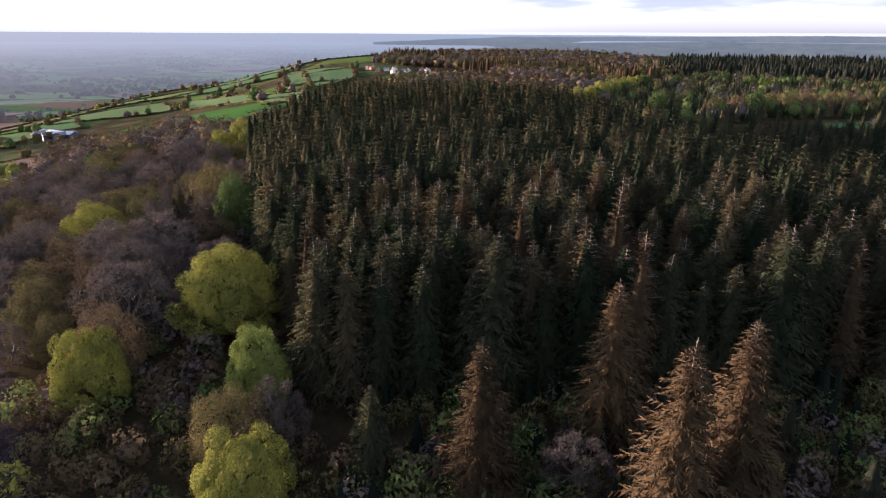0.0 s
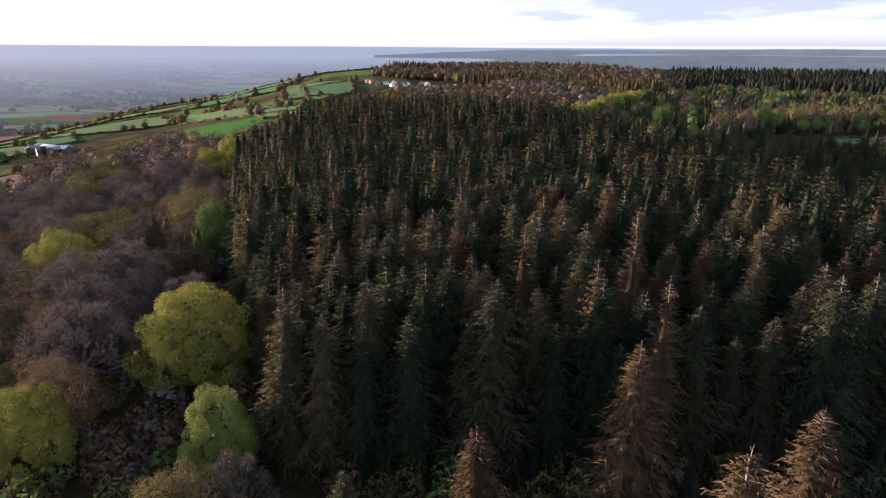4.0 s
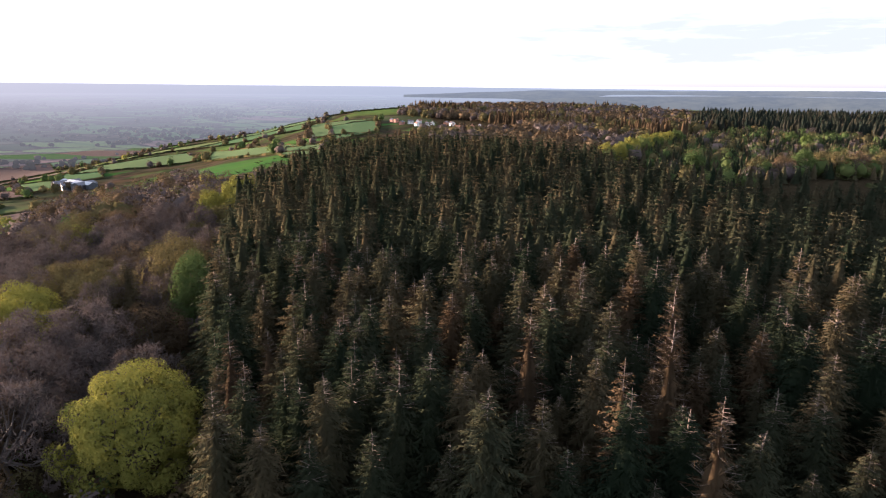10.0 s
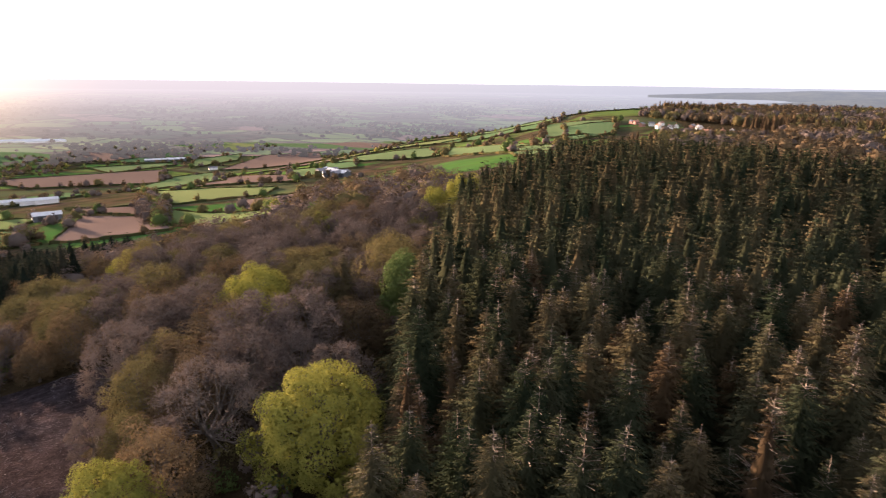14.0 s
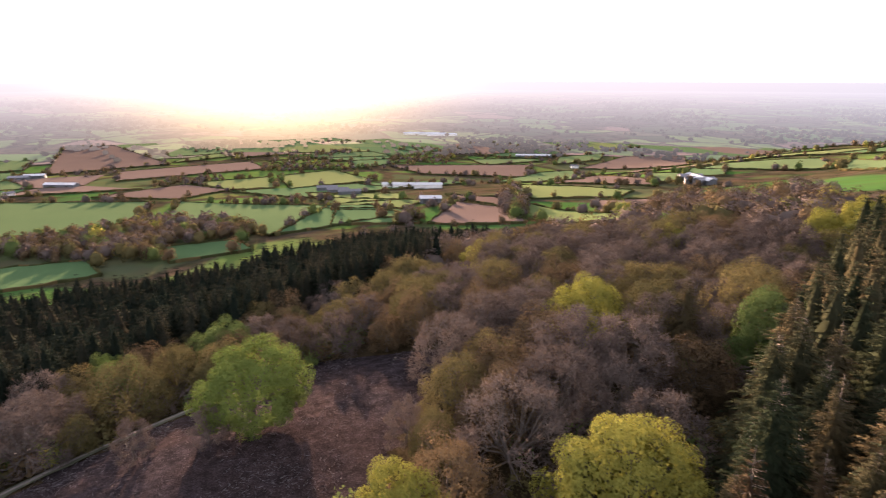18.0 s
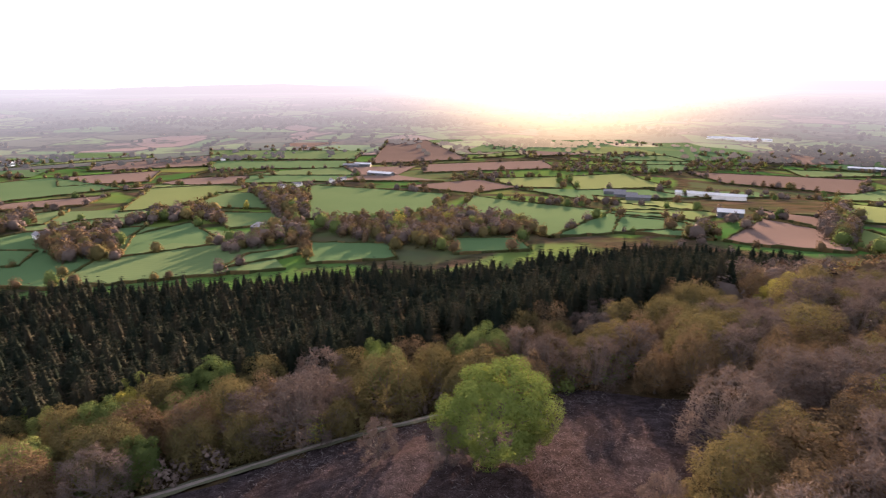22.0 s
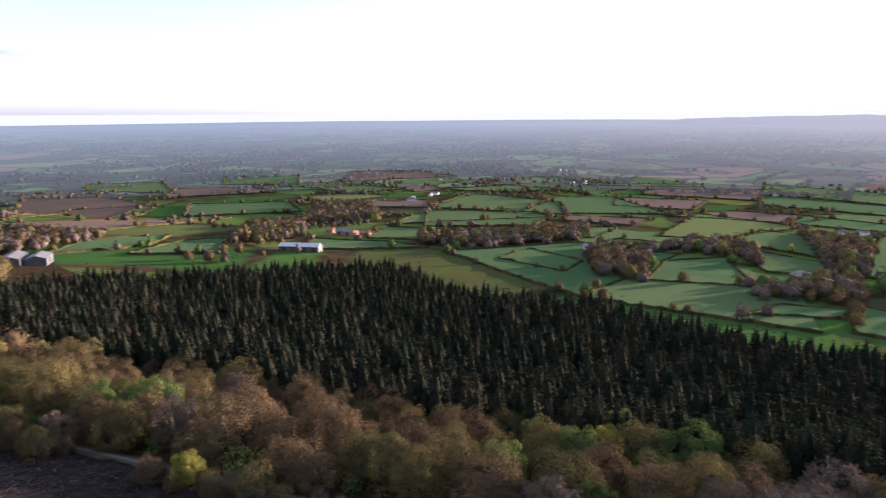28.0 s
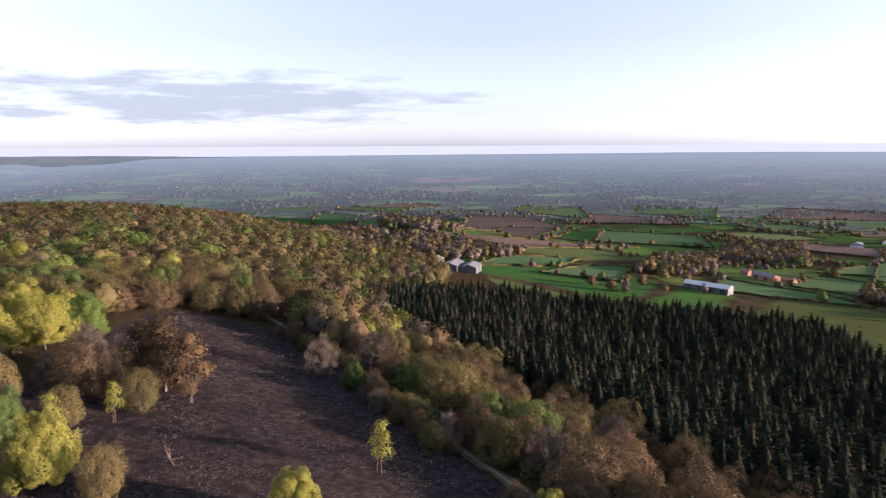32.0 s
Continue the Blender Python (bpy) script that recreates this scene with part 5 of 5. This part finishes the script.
def skyline(r, yaw0, yaw1, tops, seed, material, foot):
    """A long hill or the added air strip far off, with a slope towards the viewer."""
    n = 160
    a = np.linspace(yaw0, yaw1, n)
    e = np.interp(a, np.linspace(yaw0, yaw1, len(tops)), tops)
    rough = np.array([noise.fractal((k * 0.13, seed, 0.0), 1.0, 2.0, 4) for k in range(n)])
    top = 140 + r * np.tan(np.radians(e + 0.03 * rough))
    x, y = -20 - r * np.sin(np.radians(a)), 50 + r * np.cos(np.radians(a))
    rows = []
    for f in (0.0, 0.4, 0.75, 1.0):
        rr = (r - 260 * (1 - f)) / r
        rows.append(np.column_stack([-20 + (x + 20) * rr, 50 + (y - 50) * rr, foot + (top - foot) * f ** 0.8]))
    v = np.stack(rows, 1).reshape(-1, 3)
    return tagged(new("backdrop_hill", made("backdrop_hill", v, grid_faces(n, 4), material, smooth_faces=True)), "long bluish far skyline hill and air strip with painted haze glow", "hill", kind="structure")


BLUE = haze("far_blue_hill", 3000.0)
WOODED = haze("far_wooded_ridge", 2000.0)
# added strip whose even glow stands in for bright air at the horizon
HORIZON_GLOW, air_tree, air_bsdf, _ = nodes_of("painted_horizon_glow")
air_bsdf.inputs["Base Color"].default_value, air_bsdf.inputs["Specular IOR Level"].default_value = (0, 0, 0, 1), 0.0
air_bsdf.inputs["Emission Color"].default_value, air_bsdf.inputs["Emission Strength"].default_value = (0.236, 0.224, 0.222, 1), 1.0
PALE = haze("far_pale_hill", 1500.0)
# the glowing air strip, set behind all the hills
skyline(4900, -60, 240, (0.2, 0.2), 1.0, HORIZON_GLOW, 20)
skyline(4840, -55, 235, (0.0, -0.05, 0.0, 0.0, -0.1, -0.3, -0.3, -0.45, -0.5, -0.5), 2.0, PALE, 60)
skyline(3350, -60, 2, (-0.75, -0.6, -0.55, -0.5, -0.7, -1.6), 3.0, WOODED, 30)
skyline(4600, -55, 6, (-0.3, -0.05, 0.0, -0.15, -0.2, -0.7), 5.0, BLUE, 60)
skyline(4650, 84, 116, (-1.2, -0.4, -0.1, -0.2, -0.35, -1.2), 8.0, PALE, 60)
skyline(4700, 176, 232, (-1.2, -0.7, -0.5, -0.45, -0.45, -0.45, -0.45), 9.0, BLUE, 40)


# ---- the plain behind the fields, with its haze painted in ----
def far_plain():
    m, nt, bsdf, out = nodes_of("far_land_painted_haze")
    warp = nt.nodes.new("ShaderNodeVectorMath")
    warp.operation = "MULTIPLY_ADD"
    nt.links.new(noise_of(nt, 0.0022, 3, out=1), warp.inputs[0])
    warp.inputs[1].default_value = (260, 260, 0)
    nt.links.new(nt.nodes.new("ShaderNodeNewGeometry").outputs["Position"], warp.inputs[2])
    mp = nt.nodes.new("ShaderNodeMapping")
    mp.inputs["Scale"].default_value, mp.inputs["Rotation"].default_value = (0.0046, 0.0066, 0.0), (0, 0, 0.5)
    nt.links.new(warp.outputs[0], mp.inputs[0])
    cell, line = nt.nodes.new("ShaderNodeTexVoronoi"), nt.nodes.new("ShaderNodeTexVoronoi")
    line.feature = "DISTANCE_TO_EDGE"
    for v in (cell, line):
        v.inputs["Scale"].default_value, v.inputs["Randomness"].default_value = 1.0, 0.8
        nt.links.new(mp.outputs[0], v.inputs["Vector"])
    sep = nt.nodes.new("ShaderNodeSeparateColor")
    nt.links.new(cell.outputs["Color"], sep.inputs[0])
    cells = ramp(nt, sep.outputs[0], (0.0, (0.06, 0.075, 0.045)), (0.22, (0.09, 0.15, 0.055)), (0.48, (0.12, 0.17, 0.065)), (0.70, (0.20, 0.13, 0.105)), (0.80, (0.10, 0.10, 0.065)), (0.92, (0.16, 0.19, 0.08)))
    cells.node.color_ramp.interpolation = "CONSTANT"
    wood = ramp(nt, noise_of(nt, 0.0032, 7, 0.68), (0.50, (0, 0, 0)), (0.55, (1, 1, 1)))
    edge = ramp(nt, calc(nt, "MULTIPLY_ADD", noise_of(nt, 0.025, 4), 0.10, line.outputs["Distance"]), (0.075, (1, 1, 1)), (0.105, (0, 0, 0)))
    dark = ramp(nt, noise_of(nt, 0.03, 5, 0.7), (0.38, (0.022, 0.026, 0.018)), (0.60, (0.075, 0.062, 0.045)))
    # haze painted over the field pattern, through base colour and emission
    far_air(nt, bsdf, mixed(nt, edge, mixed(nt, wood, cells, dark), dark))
    r, a = np.meshgrid(np.linspace(1500, 4690, 80), np.radians(np.linspace(-60, 240, 260)), indexing="ij")
    x, y = -20 - r * np.sin(a), 50 + r * np.cos(a)
    z = land(x, y) + 0.9 + 0.0003 * r + 0.0035 * np.maximum(r - 2300, 0)
    return made("backdrop_plain", np.dstack([x, y, z]).reshape(-1, 3), grid_faces(*r.shape), m, smooth_faces=True)


tagged(new("backdrop_plain", far_plain()), "patchwork of far fields and woods with pale haze painted in", "plain", kind="structure")


def far_trees():
    """Hedgerow trees and copses on the far plain: uneven dark crowns in lines and clumps."""
    rng = np.random.default_rng(88)
    r, a = np.sqrt(rng.uniform(1450 ** 2, 3900 ** 2, 90000)), np.radians(rng.uniform(-40, 225, 90000))
    x, y = -20 - r * np.sin(a), 50 + r * np.cos(a)
    clump = np.array([noise.fractal((p * 0.0021, q * 0.0021, 4.0), 1.0, 2.0, 3) for p, q in zip(x, y)])
    u, v = x * 0.0062 + 0.35 * np.sin(y * 0.003), y * 0.0085 + 0.35 * np.sin(x * 0.0025)
    lane = np.minimum(np.abs(u - np.round(u)) / 0.0062, np.abs(v - np.round(v)) / 0.0085)
    ok = ((clump > 0.22) | ((lane < 4) & (clump > -0.35))) & ((down(x, y) > 150) | (y > 1500))
    x, y, r = x[ok][:11000], y[ok][:11000], r[ok][:11000]
    n = len(x)
    size = rng.uniform(3.5, 7.5, (n, 1, 1))
    shape = ICO_V[None] * rng.uniform(0.75, 1.2, (n, 12, 1)) * (1.25, 1.25, 0.95) * size
    z = land(x, y) + 0.9 + 0.0003 * r + 0.0035 * np.maximum(r - 2300, 0)
    verts = shape + np.column_stack([x, y, z])[:, None] + np.array([0, 0, 0.55]) * size
    m, nt, bsdf, out = nodes_of("far_tree_crowns")
    geo = nt.nodes.new("ShaderNodeNewGeometry")
    # crowns get the same painted haze as the plain
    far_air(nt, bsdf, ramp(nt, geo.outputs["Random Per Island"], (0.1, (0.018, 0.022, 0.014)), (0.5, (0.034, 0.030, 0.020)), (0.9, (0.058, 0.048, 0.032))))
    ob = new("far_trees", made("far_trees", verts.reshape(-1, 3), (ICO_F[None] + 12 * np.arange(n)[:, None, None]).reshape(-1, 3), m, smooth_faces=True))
    return tagged(ob, "dark hedgerow trees and copses on the plain, with painted haze", "trees", kind="stuff")


far_trees()

# ---- trees and bushes along the upper edge of the track ----
track = np.array(TRACK, float)
for row, (off, lo, hi) in enumerate(((3.6, 5, 9), (7.0, 3.5, 8))):
    for y in np.arange(6, -182, -5.5 - row * 3):
        if -74 < y < -54 or -140 < y < -124:
            continue
        x = float(np.interp(-y, -track[:, 1], track[:, 0])) + off + random.uniform(-1, 1.5)
        h = random.uniform(lo, hi)
        if y > -30:
            h *= 0.55
        grow(choose((0.1, 0.5, 3, 4, 4)), x, y + random.uniform(-1.5, 1.5), h, random.randrange(3), h * random.uniform(0.8, 1.15))


# ---- a bank of evening cloud ----
def cloud_bank(name, yaw, up, wide, high, seed):
    m, nt, bsdf, out = nodes_of(name)
    mp = nt.nodes.new("ShaderNodeMapping")
    mp.inputs["Scale"].default_value = (1.0, 1.0, 7.5)
    tc = nt.nodes.new("ShaderNodeTexCoord")
    nt.links.new(tc.outputs["Object"], mp.inputs[0])
    n = noise_of(nt, 0.0016, 7, 0.58, mp.outputs[0])
    sep = nt.nodes.new("ShaderNodeSeparateXYZ")
    nt.links.new(tc.outputs["Generated"], sep.inputs[0])
    fade = calc(nt, "MULTIPLY", calc(nt, "SINE", calc(nt, "MULTIPLY", sep.outputs[0], math.pi)), calc(nt, "SINE", calc(nt, "MULTIPLY", sep.outputs[2], math.pi)))
    mask = ramp(nt, calc(nt, "MULTIPLY_ADD", fade, 0.42, calc(nt, "SUBTRACT", n, 0.21)), (0.46, (0, 0, 0)), (0.66, (1, 1, 1)))
    em, tr, mx = nt.nodes.new("ShaderNodeEmission"), nt.nodes.new("ShaderNodeBsdfTransparent"), nt.nodes.new("ShaderNodeMixShader")
    em.inputs[0].default_value, em.inputs[1].default_value = (0.88, 0.90, 0.87, 1), 0.19
    nt.links.new(calc(nt, "MULTIPLY", mask, 0.85), mx.inputs[0])
    nt.links.new(tr.outputs[0], mx.inputs[1])
    nt.links.new(em.outputs[0], mx.inputs[2])
    nt.links.new(mx.outputs[0], out.inputs[0])
    R, k = 4900, 30
    s = np.linspace(-wide / 2, wide / 2, k)
    rows = []
    for f in (-0.5, 0.0, 0.5):
        rows.append(np.column_stack([-R * np.sin(np.radians(s)), R * np.cos(np.radians(s)) - R + 40 * (0.25 - f * f), np.full(k, R * math.tan(radians(high)) * f)]))
    ob = new(name, made(name, np.stack(rows, 1).reshape(-1, 3), grid_faces(k, 3), m, smooth_faces=True))
    y0 = radians(yaw)
    ob.matrix_basis = pose(-20 - R * math.sin(y0), 50 + R * math.cos(y0), 140 + R * math.tan(radians(up)), 0, 0, yaw)
    ob.visible_shadow = False
    return tagged(ob, "soft grey-lilac streaks of evening cloud", "cloud", kind="structure")


cloud_bank("backdrop_cloud", -23, 3.9, 60, 6.0, 1)
cloud_bank("backdrop_cloud", 188, 4.2, 62, 6.5, 2)


# ---- stumps and a fallen dead branch on the cleared slope ----
rng = np.random.default_rng(91)


def stump():
    root = new("tree_stump")
    part("stump_body", made("stump_body", *tubes([[(0, 0, -0.2, 0.42), (0, 0, 0.1, 0.34), (0.02, 0, 0.45, 0.30)]], 9), BARK), root)
    t = np.arange(9) * 2 * np.pi / 9
    me = bpy.data.meshes.new("cut_face")
    me.from_pydata([(0.02 + 0.30 * math.cos(a), 0.30 * math.sin(a), 0.452) for a in t], [], [tuple(range(9))])
    me.materials.append(PALE_WOOD)
    part("cut_face", me, root, "pale sawn face")
    return tagged(root, "low sawn tree stump on the cleared slope", "stump", "stumps of the cleared slope")


first = stump()
x, y = rng.uniform(-125, 40, 900), rng.uniform(-190, 120, 900)
ok = inside(x, y, CLEARING)
for a, b in list(zip(x[ok], y[ok]))[:40]:
    put(first, a, b, random.uniform(0, 360), random.uniform(0.5, 0.9), -0.05)
for x, y, h in ((-9, -62, 5.0), (26, -60, 6.0), (-70, 20, 4.0)):
    lines = [[(0, 0, 0, 0.14), (1.2, 0.3, 0.35 * h, 0.10), (1.6, 0.6, h * 0.8, 0.05)]]
    for k in range(7):
        s = rng.uniform(0.3, 0.8)
        e = np.array([1.4 * s, 0.4 * s, h * 0.8 * s])
        q = e + rng.normal(0, 1, 3) * (1.2, 1.2, 0.5) + (0, 0, 0.8)
        lines.append([(*e, 0.06), (*(e * 0.4 + q * 0.6), 0.04), (*q, 0.02)])
    ob = new("dead_branch", made("dead_branch", *tubes(lines, 5), PALE_WOOD))
    ob.matrix_basis = pose(x, y, float(land(x, y)) - 0.1, 0, 0, x * 5)
    tagged(ob, "pale leaning dead branch on the cleared slope", "branch")
